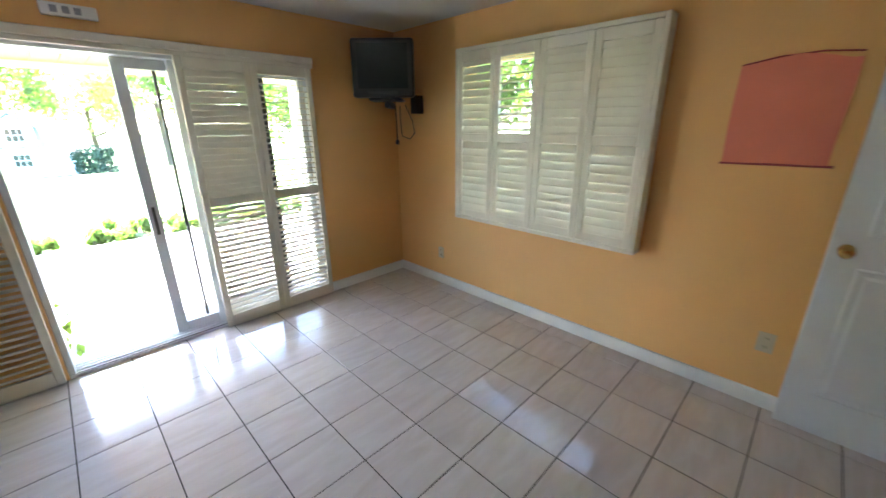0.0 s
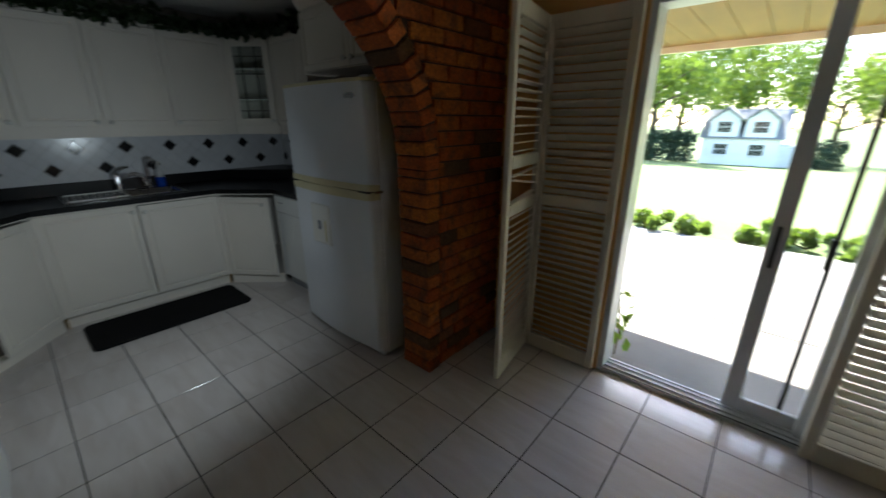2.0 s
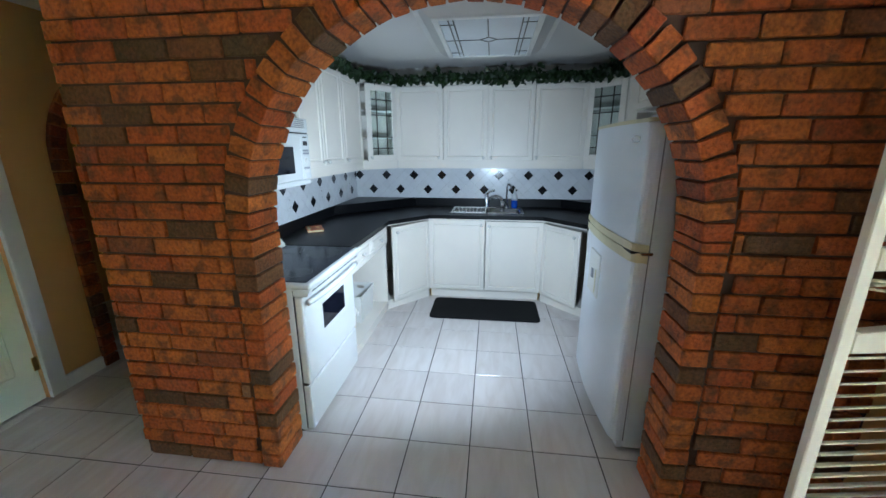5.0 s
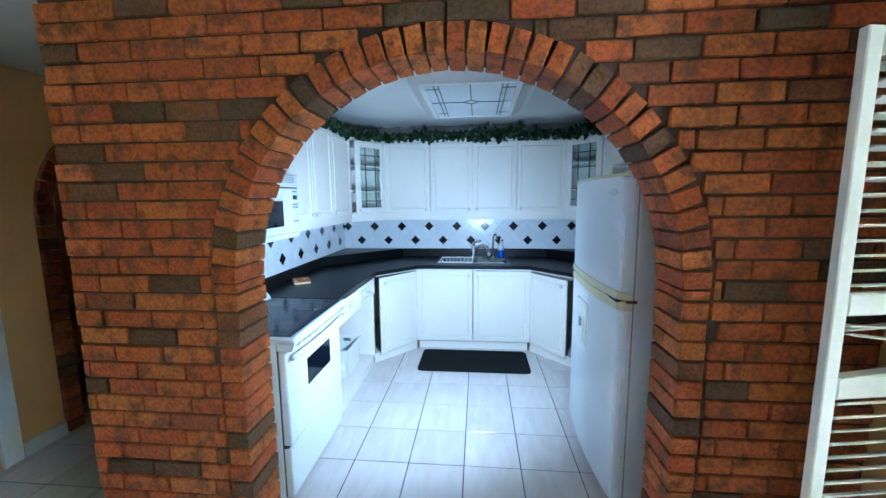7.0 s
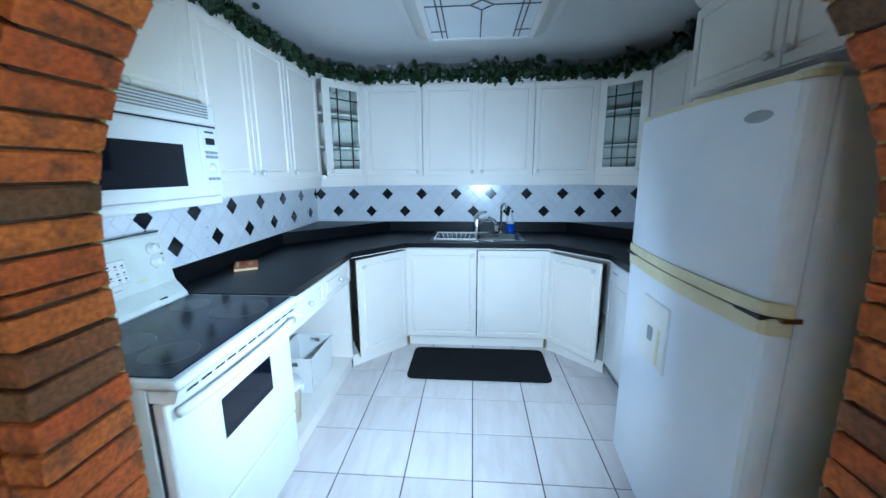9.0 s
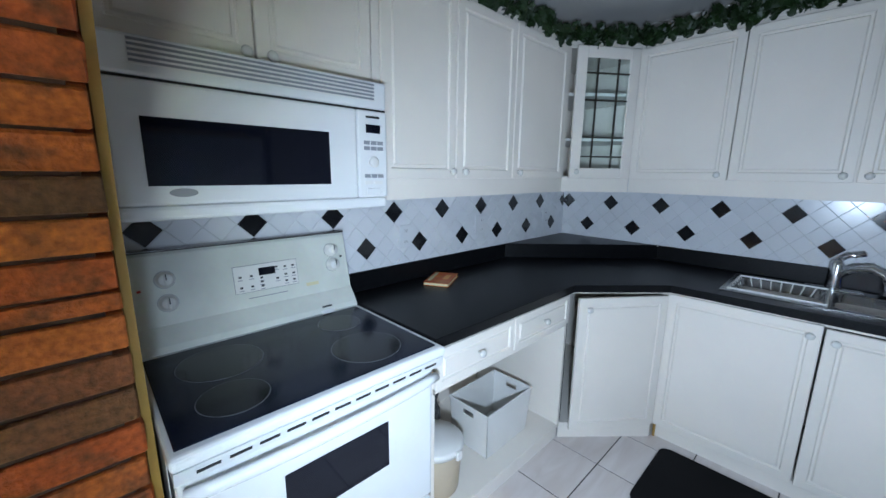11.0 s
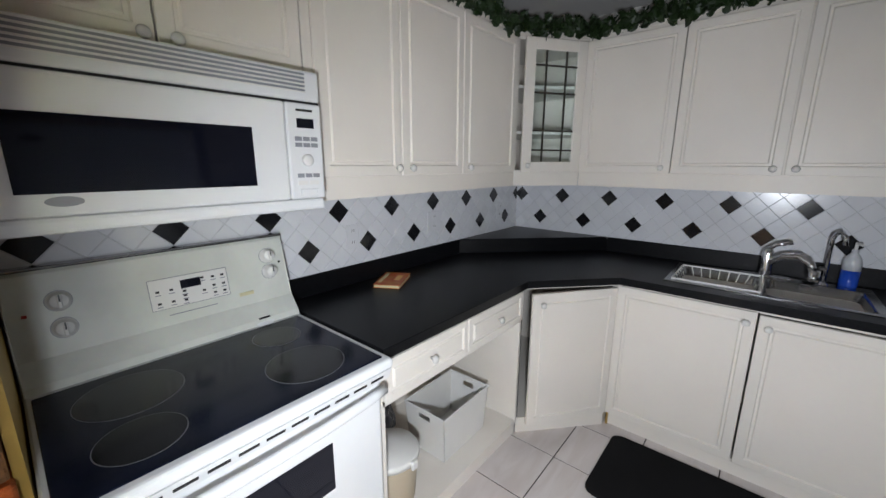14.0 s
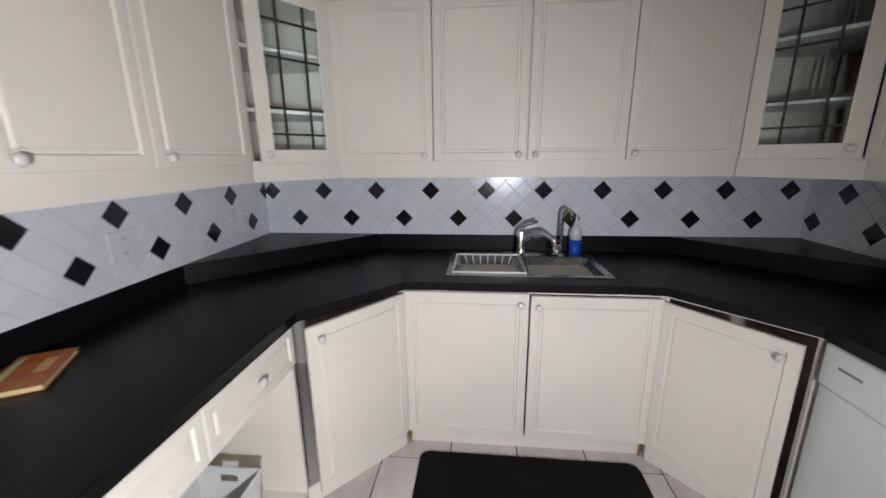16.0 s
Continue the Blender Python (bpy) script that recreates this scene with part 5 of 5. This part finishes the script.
def basket(m, w, d, h):
    """A tapering open bin with handle holes."""
    b = thing("storage_bin", m.translation, "white plastic storage bin with handle holes on the open shelf", "bin")
    t, k = 0.004, 0.9
    def side(pts_out, hole=None):
        bm = bmesh.new()
        (a0, b0), (a1, b1) = pts_out
        lo0, lo1, hi0, hi1 = Vector((*a0, 0)), Vector((*b0, 0)), Vector((*a1, h)), Vector((*b1, h))
        def P(u, v):
            return (lo0.lerp(lo1, u)).lerp(hi0.lerp(hi1, u), v)
        cells = [(0, 1, 0, 1)] if not hole else [(0, 1, 0, 0.78), (0, 1, 0.9, 1), (0, 0.36, 0.78, 0.9), (0.64, 1, 0.78, 0.9)]
        mid = (lo0 + lo1 + hi0 + hi1) / 4
        inward = Vector((-mid.x, -mid.y, 0)).normalized() * t
        for u0, u1, v0, v1 in cells:
            outer = [bm.verts.new(m @ P(u, v)) for u, v in ((u0, v0), (u1, v0), (u1, v1), (u0, v1))]
            inner = [bm.verts.new(m @ (P(u, v) + inward)) for u, v in ((u0, v0), (u1, v0), (u1, v1), (u0, v1))]
            bm.faces.new(outer), bm.faces.new(inner[::-1])
            for q in range(4):
                bm.faces.new((outer[q], inner[q], inner[(q + 1) % 4], outer[(q + 1) % 4]))
        part("wall", bm, PLASTIC, b)
    lo = [(-w * k / 2, -d * k / 2), (w * k / 2, -d * k / 2), (w * k / 2, d * k / 2), (-w * k / 2, d * k / 2)]
    hi = [(-w / 2, -d / 2), (w / 2, -d / 2), (w / 2, d / 2), (-w / 2, d / 2)]
    for i in range(4):
        j = (i + 1) % 4
        side(((lo[i], lo[j]), (hi[i], hi[j])), hole=i in (1, 3))
    part("base", box((-w * k / 2, -d * k / 2, 0.0), (w * k / 2, d * k / 2, 0.005), m=m), PLASTIC, b)
    bm = tube([m @ Vector((*p, h)) for p in hi], 0.006, sides=8, closed=True)
    part("rim", bm, PLASTIC, b)
    return b


basket(pose(-2.70, 0.55, 0.093, 0, 0, 1), 0.37, 0.25, 0.24)
can = thing("waste_bin", (-2.27, 0.58, 0.093), "small beige bin with a white lid on the open shelf", "bin")
part("can", lathe(((0.10, 0), (0.105, 0.01), (0.118, 0.20), (0.118, 0.205)), Matrix.Translation((-2.255, 0.60, 0.093)), sides=28), BEIGE, can, smooth=True)
part("lid", lathe(((0.124, 0.205), (0.126, 0.225), (0.118, 0.235), (0.03, 0.242)), Matrix.Translation((-2.255, 0.60, 0.093)), sides=28), PLASTIC, can, "white plastic lid", True)
part("clip", box((-2.285, 0.722, 0.285), (-2.255, 0.738, 0.325), 0.004), PLASTIC, can)
bag = thing("plastic_bag", (-2.35, 0.38, 0.093), "crumpled dark plastic bag behind the bins", "bag")
bm = bmesh.new()
bmesh.ops.create_icosphere(bm, subdivisions=4, radius=1.0)
for v in bm.verts:
    v.co = Vector((v.co.x * 0.12, v.co.y * 0.11, v.co.z * 0.20)) * (1 + 0.35 * noise.noise(v.co * 2.4) + 0.15 * noise.noise(v.co * 7)) + Vector((-2.33, 0.36, 0.31))
    v.co.z = max(v.co.z, 0.094)
part("bag", bm, BAG, bag)
outlet((-2.44, KS + 0.011, 1.14), (0, 1, 0), SPLASH, "white double socket on the tiled splashback")
outlet((-3.03, KS + 0.011, 1.15), (0, 1, 0), SPLASH, "white switch plate on the tiled splashback", 0.115, 0.115)
outlet((-3.76, KS + 0.011, 1.15), (0, 1, 0), SPLASH, "white socket on the tiled splashback near the corner")

# ---- outdoors ----
def slope_z(y):
    return -0.16 if y < 9 else -0.16 - 0.058 * (min(y, 70) - 9)


bm = bmesh.new()
ys = [3.4, 9, 12, 16, 20, 30, 40, 55, 70, 400]
xs = [-400, -60, -25, -10, 0, 10, 25, 60, 400]
grid = [[bm.verts.new((x, y, slope_z(y) if y < 100 else slope_z(70))) for x in xs] for y in ys]
back = [bm.verts.new((x, -400, -0.16)) for x in xs]
for a, b in zip([back] + grid, grid):
    for i in range(len(xs) - 1):
        bm.faces.new((a[i], a[i + 1], b[i + 1], b[i]))
structure("ground", bm, GRASS, "sunlit lawn falling gently away from the house")
patio = thing("pavement_patio", (0.6, 5.4, -0.16), "pale concrete patio slab outside the sliding door", "patio", kind="structure")
for i in range(4):
    for j in range(3):
        part("slab", box((-4.0 + i * 2.2, 3.40 + j * 1.34, -0.20), (-4.0 + i * 2.2 + 2.19, 3.40 + j * 1.34 + 1.33, -0.10), 0.006), CONCRETE, patio)
bm = box((-0.32, 3.40, -0.10), (1.58, 3.52, -0.02), 0.006)
tagged(new("trim_step", mesh_of("trim_step", bm, CONCRETE)), "pale concrete door step", "step", kind="structure")
porch = thing("porch_roof", (0.6, 4.6, 2.18), "porch roof with a yellow pine board ceiling", "porch roof", kind="structure")
for i in range(34):
    part("board", box((-3.6 + i * 0.20, 3.41, 2.19), (-3.6 + i * 0.20 + 0.196, 5.90, 2.205), 0.002), PORCH, porch)
part("fascia", box((-3.7, 5.90, 2.13), (3.3, 5.94, 2.36)), SHUTTER, porch)
part("roof_deck", box((-3.7, 3.41, 2.36), (3.3, 5.96, 2.42)), ROOFING, porch)
eave = thing("porch_eave", (3.2, 1.0, 2.18), "roof overhang with a yellow pine board soffit beside the window", "eave", kind="structure")
for i in range(23):
    part("board", box((2.61, -1.2 + i * 0.20, 2.19), (3.29, -1.2 + i * 0.20 + 0.196, 2.205), 0.002), PORCH, eave)
part("fascia", box((3.29, -1.2, 2.15), (3.32, 3.40, 2.36)), SHUTTER, eave)
structure("roof", box((-4.5, -2.6, 2.54), (2.9, 3.6, 2.7)), ROOFING, "plain flat house roof")
post = thing("porch_post", (2.62, 5.75, -0.10), "white square porch post", "post")
part("shaft", box((2.56, 5.69, -0.10), (2.68, 5.81, 2.19), 0.006), SIDING, post)
part("base_block", box((2.53, 5.66, -0.10), (2.71, 5.84, 0.06), 0.006), SIDING, post)


def leaf_cloud(name, rng, centres, count, size, material, parent):
    """Many small leaves about clump centres (place, radius)."""
    verts, faces = [], []
    for c, r in centres:
        for _ in range(count):
            v = Vector((rng.gauss(0, 1), rng.gauss(0, 1), rng.gauss(0, 0.8)))
            v = v.normalized() * r * rng.uniform(0.35, 1.05) ** 0.6
            p = Vector(c) + v
            q = Euler((rng.uniform(0, 6), rng.uniform(0, 6), rng.uniform(0, 6))).to_matrix()
            s = size * rng.uniform(0.6, 1.3)
            k = len(verts)
            for u, w in ((-0.5, 0), (0, -0.3), (0.6, 0), (0, 0.3)):
                verts.append(tuple(p + q @ Vector((u * s, w * s, 0.1 * s * (u > 0.5)))))
            faces.append((k, k + 1, k + 2, k + 3))
    me = bpy.data.meshes.new(name)
    me.from_pydata(verts, [], faces)
    me.materials.append(material)
    ob = new(name, me)
    ob.parent = parent
    ob.matrix_parent_inverse = base_of(parent).inverted()
    return ob


def tree(x, y, h, spread, seed, count=420, size=0.35):
    """A broadleaf tree: tapered trunk, limbs, and a crown of leaf clumps with gaps."""
    r = random.Random(seed)
    z = slope_z(y) - 0.05
    t = thing("tree", (x, y, z), "leafy green broadleaf tree beyond the lawn", "tree", "trees beyond the lawn")
    bm = bmesh.new()
    def limb(a, b, r0, r1):
        a, b = Vector(a), Vector(b)
        m = Matrix.Translation(a) @ (b - a).to_track_quat("Z", "Y").to_matrix().to_4x4()
        lathe(((r0, 0), ((r0 + r1) / 2, (b - a).length * 0.5), (r1, (b - a).length)), m, bm, sides=8)
    limb((x, y, z), (x + r.uniform(-.3, .3), y, z + h * 0.55), h * 0.03, h * 0.016)
    centres = []
    for i in range(9):
        a = i * 2.4 + r.uniform(-0.3, 0.3)
        lz = z + h * (0.32 + 0.055 * i)
        q = (x + math.cos(a) * spread * r.uniform(0.45, 0.95), y + math.sin(a) * spread * r.uniform(0.45, 0.95), lz + h * r.uniform(0.05, 0.2))
        limb((x, y, lz * 0.9 + z * 0.1), q, h * 0.011, h * 0.004)
        centres.append((q, spread * r.uniform(0.35, 0.55)))
        centres.append(((q[0] + r.uniform(-1, 1) * spread * 0.3, q[1] + r.uniform(-1, 1) * spread * 0.3, q[2] + h * r.uniform(0.02, 0.15)), spread * r.uniform(0.25, 0.4)))
    part("trunk", bm, BARK, t)
    leaf_cloud("crown", r, centres, count, size, LEAF, t)


for i, (x, y, h, s) in enumerate(((-9, 40, 11, 4.5), (-15, 36, 10, 4), (-3.5, 52, 12, 5), (9, 50, 12, 5), (16, 44, 11, 5), (-22, 42, 12, 5), (24, 50, 13, 6), (4, 60, 12, 6), (-10, 56, 13, 6), (33, 46, 12, 6), (-32, 50, 13, 6))):
    tree(x, y, h, s, 40 + i)
for i, (x, y, h, s) in enumerate(((6.5, 12, 5, 2.0), (9.5, 9, 6, 2.4), (8.5, 3.5, 5, 2.0), (9, -0.5, 5.5, 2.4), (7.5, 6.0, 4.5, 1.8))):
    tree(x, y, h, s, 80 + i, 300, 0.2)


def shrub(x, y, h, seed, n=5):
    r = random.Random(seed)
    z = slope_z(y)
    s = thing("shrub", (x, y, z), "low sunlit leafy shrub at the patio's edge", "shrub", "shrubs along the patio")
    bm = bmesh.new()
    cs = []
    for i in range(n):
        q = (x + r.uniform(-0.35, 0.35), y + r.uniform(-0.25, 0.25), z + h * r.uniform(0.4, 0.85))
        tube([(x, y, z), ((x + q[0]) / 2, (y + q[1]) / 2, z + (q[2] - z) * 0.6), q], 0.008, bm, sides=5)
        cs.append((q, h * r.uniform(0.3, 0.45)))
    part("stems", bm, BARK, s)
    leaf_cloud("foliage", r, cs, 90, 0.09, LEAF, s)


for i in range(23):
    shrub(-3.9 + i * 0.36, 7.75 + 0.22 * math.sin(i * 2.1), 0.22 + 0.09 * math.sin(i * 1.7), 200 + i)
vine = thing("potted_vine", (-0.31, 3.58, -0.10), "small green plant growing beside the door step", "plant")
r = random.Random(5)
bm = tube([(-0.32, 3.62, -0.10), (-0.30, 3.58, 0.15), (-0.33, 3.56, 0.38)], 0.006, sides=6)
part("stems", bm, BARK, vine)
leaf_cloud("foliage", r, [((-0.32, 3.58, 0.05 + 0.1 * i), 0.08) for i in range(4)], 10, 0.07, LEAF, vine)

# the neighbours' white house: two gabled dormers over two windows
HY = 40.0
hz = slope_z(HY)
HXC, HW = -2.6, 5.0
house = thing("house", (HXC, HY, hz), "white two-storey neighbouring house with two gabled dormers", "house")
part("wall", box((HXC - HW / 2, HY, hz - 0.3), (HXC + HW / 2, HY + 6, hz + 2.1)), SIDING, house)
part("wing", box((HXC + HW / 2, HY + 0.6, hz - 0.3), (HXC + HW / 2 + 1.7, HY + 5, hz + 1.5)), SIDING, house)
bm = prism([(HY - 0.3, hz + 2.05), (HY + 3, hz + 4.3), (HY + 6.3, hz + 2.05)], HXC - HW / 2 - 0.3, HXC + HW / 2 + 0.3, axis="x")
part("roof", bm, ROOFING, house)
for dx in (-1.15, 1.15):
    cx = HXC + dx
    bm = prism([(cx - 0.95, hz + 2.0), (cx + 0.95, hz + 2.0), (cx + 0.95, hz + 3.5), (cx, hz + 4.25), (cx - 0.95, hz + 3.5)], HY - 0.1, HY + 3, axis="y")
    dm = part("dormer", bm, SIDING, house)
    bm = prism([(cx - 1.15, hz + 3.36), (cx, hz + 4.32), (cx + 1.15, hz + 3.36), (cx + 1.15, hz + 3.5), (cx, hz + 4.47), (cx - 1.15, hz + 3.5)], HY - 0.35, HY + 3, axis="y")
    part("dormer_roof", bm, ROOFING, dm)
    for z in (0.75, 2.45):
        w = part("window", box((cx - 0.5, HY - 0.16, hz + z), (cx + 0.5, HY - 0.02, hz + z + 0.95)), SIDING, house, "dark window with white glazing bars")
        for i in range(3):
            for j in range(2):
                part("pane", box((cx - 0.44 + i * 0.30, HY - 0.18, hz + z + 0.07 + j * 0.42), (cx - 0.44 + i * 0.30 + 0.27, HY - 0.155, hz + z + 0.07 + j * 0.42 + 0.38)), SCREEN, w)

# dark clipped hedges on both sides of that house
def hedge(x0, x1, y, h, seed):
    """A dense clipped hedge: short stems and many small dark leaves filling a long low block."""
    r = random.Random(seed)
    z = slope_z(y) - 0.05
    g = thing("hedge", ((x0 + x1) / 2, y, z), "tall dark green hedge beside the white house", "hedge", "hedges by the house")
    bm = bmesh.new()
    k = max(2, int((x1 - x0) / 0.6))
    centres = []
    for i in range(k):
        x = x0 + (i + 0.5) * (x1 - x0) / k
        tube([(x, y, z), (x + r.uniform(-0.1, 0.1), y, z + h * 0.8)], 0.05, bm, sides=5)
        centres += [((x + r.uniform(-0.1, 0.1), y + r.uniform(-0.2, 0.2), z + h * q), 0.55) for q in (0.2, 0.45, 0.7, 0.85)]
    part("stems", bm, BARK, g)
    leaf_cloud("foliage", r, centres, 170, 0.22, HEDGE_LEAF, g)


hedge(-9.2, -5.6, HY - 0.5, 2.6, 301)
hedge(1.2, 3.4, HY + 0.2, 2.0, 302)

# ---- pieces: floor tiles, bricks, wall tiles ----
T = 0.335
tile_me = mesh_of("tile", box((0.0028, 0.0028, -0.010), (T - 0.0028, T - 0.0028, 0.0), 0.0012), TILE)
for i in range(-13, 8):
    for j in range(-4, 10):
        x0, x1, y0, y1 = i * T, (i + 1) * T, j * T, (j + 1) * T
        x0, x1, y0, y1 = max(x0, XW), min(x1, XE), max(y0, YS), min(y1, YN + 0.01)
        if x1 - x0 < 0.02 or y1 - y0 < 0.02 or (x0 < -2.9 and y1 < 0.1):
            continue
        ob = new("tile", tile_me)
        ob.matrix_basis = Matrix.Translation((x0, y0, random.uniform(-0.0004, 0.0003))) @ Matrix.Diagonal(((x1 - x0) / T, (y1 - y0) / T, 1, 1))
        ob.parent = floor
bm = bmesh.new()
for i in range(-13, 8):
    for j in range(-8, -3):
        box((i * T + 0.002, j * T + 0.002, -0.01), ((i + 1) * T - 0.002, min((j + 1) * T, YS) - 0.002, 0.0), 0, bm)
part("far_tiles", bm, TILE, floor)["kind"] = "stuff"

# bricks
COURSE, BL = 0.0792, 0.2325
rng = random.Random(3)


def brick_mesh(l, d, h):
    """A brick of unit-like size with worn corners: x deep, y long, z high, from its low corner."""
    bm = box((0, 0, 0), (d, l, h), 0.004)
    for v in bm.verts:
        v.co += Vector((rng.uniform(-1, 1) * 0.0016, rng.uniform(-1, 1) * 0.0015, rng.uniform(-1, 1) * 0.0012))
    return mesh_of("brick", bm, BRICK)


BRICKS = [brick_mesh(1.0 * 0.2225, 0.022, 0.0692) for _ in range(6)]
HEADS = [brick_mesh(0.1, 0.225, 0.0692) for _ in range(4)]
ring_out = ARCH_R + 0.112
for k in range(31):
    z = k * COURSE + 0.005
    h = min(0.0692, TOP - z - 0.003)
    if h < 0.02:
        continue
    zm = z + h / 2
    if zm < SPRING:
        half = ring_out
    elif z + h < SPRING + ring_out and zm - SPRING < ring_out:
        half = math.sqrt(max(0, ring_out ** 2 - (zm - SPRING) ** 2)) + 0.004
    else:
        half = 0
    spans = [(-0.03, ARCH_Y - half), (ARCH_Y + half, YN)] if half else [(-0.03, YN)]
    for s0, s1 in spans:
        off = (BL / 2 if k % 2 else 0.0) + 0.03 * math.sin(k * 1.9)
        start = math.floor((s0 - off) / BL) * BL + off
        q = start
        while q < s1:
            a, b = max(q, s0), min(q + BL, s1)
            if b - a > 0.03:
                ob = new("brick", rng.choice(BRICKS))
                out = rng.uniform(-0.003, 0.003)
                ob.matrix_basis = Matrix.Translation((XA - 0.020 + out, a + 0.005, z)) @ Matrix.Diagonal((1, (b - a - 0.010) / 0.2225, h / 0.0692, 1))
                ob.parent = wall_arch
            q += BL
jambs = thing("trim_arch", (XA, ARCH_Y, 0), "red brick jambs and ring of the arched opening", "brick arch", kind="structure")
for k in range(int(SPRING / COURSE)):
    z = k * COURSE + 0.005
    for y in (ARCH_Y - ARCH_R - 0.102, ARCH_Y + ARCH_R + 0.002):
        ob = new("brick", rng.choice(HEADS))
        ob.parent, ob.matrix_parent_inverse = jambs, base_of(jambs).inverted()
        ob.matrix_basis = Matrix.Translation((XB - 0.012 + rng.uniform(-0.003, 0.005), y + rng.uniform(-0.003, 0.003), z))
gap = SPRING - int(SPRING / COURSE) * COURSE
for y in (ARCH_Y - ARCH_R - 0.102, ARCH_Y + ARCH_R + 0.002):
    ob = new("brick", rng.choice(HEADS))
    ob.parent, ob.matrix_parent_inverse = jambs, base_of(jambs).inverted()
    ob.matrix_basis = Matrix.Translation((XB - 0.012, y, SPRING - gap + 0.005)) @ Matrix.Diagonal((1, 1, (gap - 0.007) / 0.0692, 1))
N = 38
for k in range(N):
    a = math.pi * (k + 0.5) / N
    m = Matrix.Translation((XB - 0.012 + rng.uniform(-0.003, 0.005), ARCH_Y, SPRING)) @ Matrix.Rotation(a, 4, "X") @ Matrix.Translation((0, ARCH_R + rng.uniform(-0.002, 0.004), -0.0325))
    ob = new("brick", rng.choice(HEADS))
    ob.parent, ob.matrix_parent_inverse = jambs, base_of(jambs).inverted()
    ob.matrix_basis = m @ Matrix.Diagonal((1, 1.06, 0.94, 1))
# brick lining of the hall archway
hall = thing("trim_hall_arch", (-2.49, YS, 0), "dark red brick lining of the hall archway", "brick arch", kind="structure")
def lining(m, sx=1.0):
    ob = new("brick", rng.choice(HEADS))
    ob.parent, ob.matrix_parent_inverse = hall, base_of(hall).inverted()
    ob.matrix_basis = m
for k in range(19):
    z = k * COURSE + 0.005
    for x in (-1.885, -3.195):
        lining(pose(x + 0.1, YS - 0.20, z, 0, 0, 90))
for k in range(29):
    a = math.pi * (k + 0.5) / 29
    lining(Matrix.Translation((-2.49, YS - 0.20, 1.5)) @ Matrix.Rotation(-a, 4, "Y") @ Matrix.Translation((0.705, 0, -0.034)) @ pose(0, 0, 0, 0, 0, 90))

# diagonal wall tiles
D = 0.109
hD = D / 2


def splash(name, put, u0, u1, v0, v1, shift, v_black):
    """Tiles laid on the diagonal, black ones on two rows; u along the wall, v up; put maps (u, v, out) into the room."""
    s = thing(name, put((u0 + u1) / 2, v0, 0), "white diagonal wall tiles with black diamond insets", "splashback", kind="structure")
    bm = bmesh.new()
    c = [bm.verts.new(put(u, v, o)) for o in (0.001, 0.006) for u, v in ((u0, v0), (u1, v0), (u1, v1), (u0, v1))]
    for f in ((0, 1, 2, 3), (4, 5, 6, 7), (0, 1, 5, 4), (1, 2, 6, 5), (2, 3, 7, 6), (3, 0, 4, 7)):
        bm.faces.new([c[i] for i in f])
    part("bed", bm, SPLASH_GROUT, s)
    shared = {}
    for m in range(-40, 80):
        for n in range(-6, 8):
            if (m + n) % 2:
                continue
            cu, cv = shift + m * hD, v_black + n * hD
            r = hD - 0.0014
            poly = [(cu + r, cv), (cu, cv + r), (cu - r, cv), (cu, cv - r)]
            for axis, lim, sign in ((0, u0, 1), (0, u1, -1), (1, v0, 1), (1, v1, -1)):
                out = []
                for i in range(len(poly)):
                    a, b = poly[i], poly[(i + 1) % len(poly)]
                    ia, ib = (a[axis] - lim) * sign >= 0, (b[axis] - lim) * sign >= 0
                    if ia:
                        out.append(a)
                    if ia != ib:
                        t = (lim - a[axis]) / (b[axis] - a[axis])
                        out.append((a[0] + (b[0] - a[0]) * t, a[1] + (b[1] - a[1]) * t))
                poly = out
                if not poly:
                    break
            if len(poly) < 3:
                continue
            black = (n == 0 and m % 6 == 0) or (n == -3 and (m - 3) % 6 == 0)
            rel = tuple((round(p[0] - cu, 4), round(p[1] - cv, 4)) for p in poly)
            key = (rel, black)
            if key not in shared:
                bm = bmesh.new()
                k = len(rel)
                o = Vector(put(0, 0, 0))
                area = abs(sum(rel[i][0] * rel[(i + 1) % k][1] - rel[(i + 1) % k][0] * rel[i][1] for i in range(k))) / 2
                if area < 2e-5:
                    shared[key] = None
                else:
                    lo = [bm.verts.new(Vector(put(p[0], p[1], 0.005)) - o) for p in rel]
                    hi = [bm.verts.new(Vector(put(p[0] * 0.975, p[1] * 0.975, 0.0095)) - o) for p in rel]
                    bm.faces.new(lo), bm.faces.new(hi)
                    for i in range(k):
                        bm.faces.new((lo[i], lo[(i + 1) % k], hi[(i + 1) % k], hi[i]))
                    shared[key] = mesh_of("wall_tile", bm, SPLASH_BLACK if black else SPLASH)
            if shared[key] is None:
                continue
            ob = new("wall_tile", shared[key])
            ob.parent, ob.matrix_parent_inverse = s, base_of(s).inverted()
            ob.matrix_basis = Matrix.Translation(put(cu, cv, rng.uniform(-0.0004, 0.0004)))


splash("tiles_west", lambda u, v, o: (XW + o, u, v), KS, YN, 0.99, 1.44, 1.508, 1.262)
splash("tiles_south", lambda u, v, o: (u, KS + o, v), XW, XB - 0.022, 0.89, 1.44, -3.03, 1.266)
splash("tiles_north", lambda u, v, o: (u, YN - o, v), XW, -2.45, 0.99, 1.44, -3.80, 1.262)
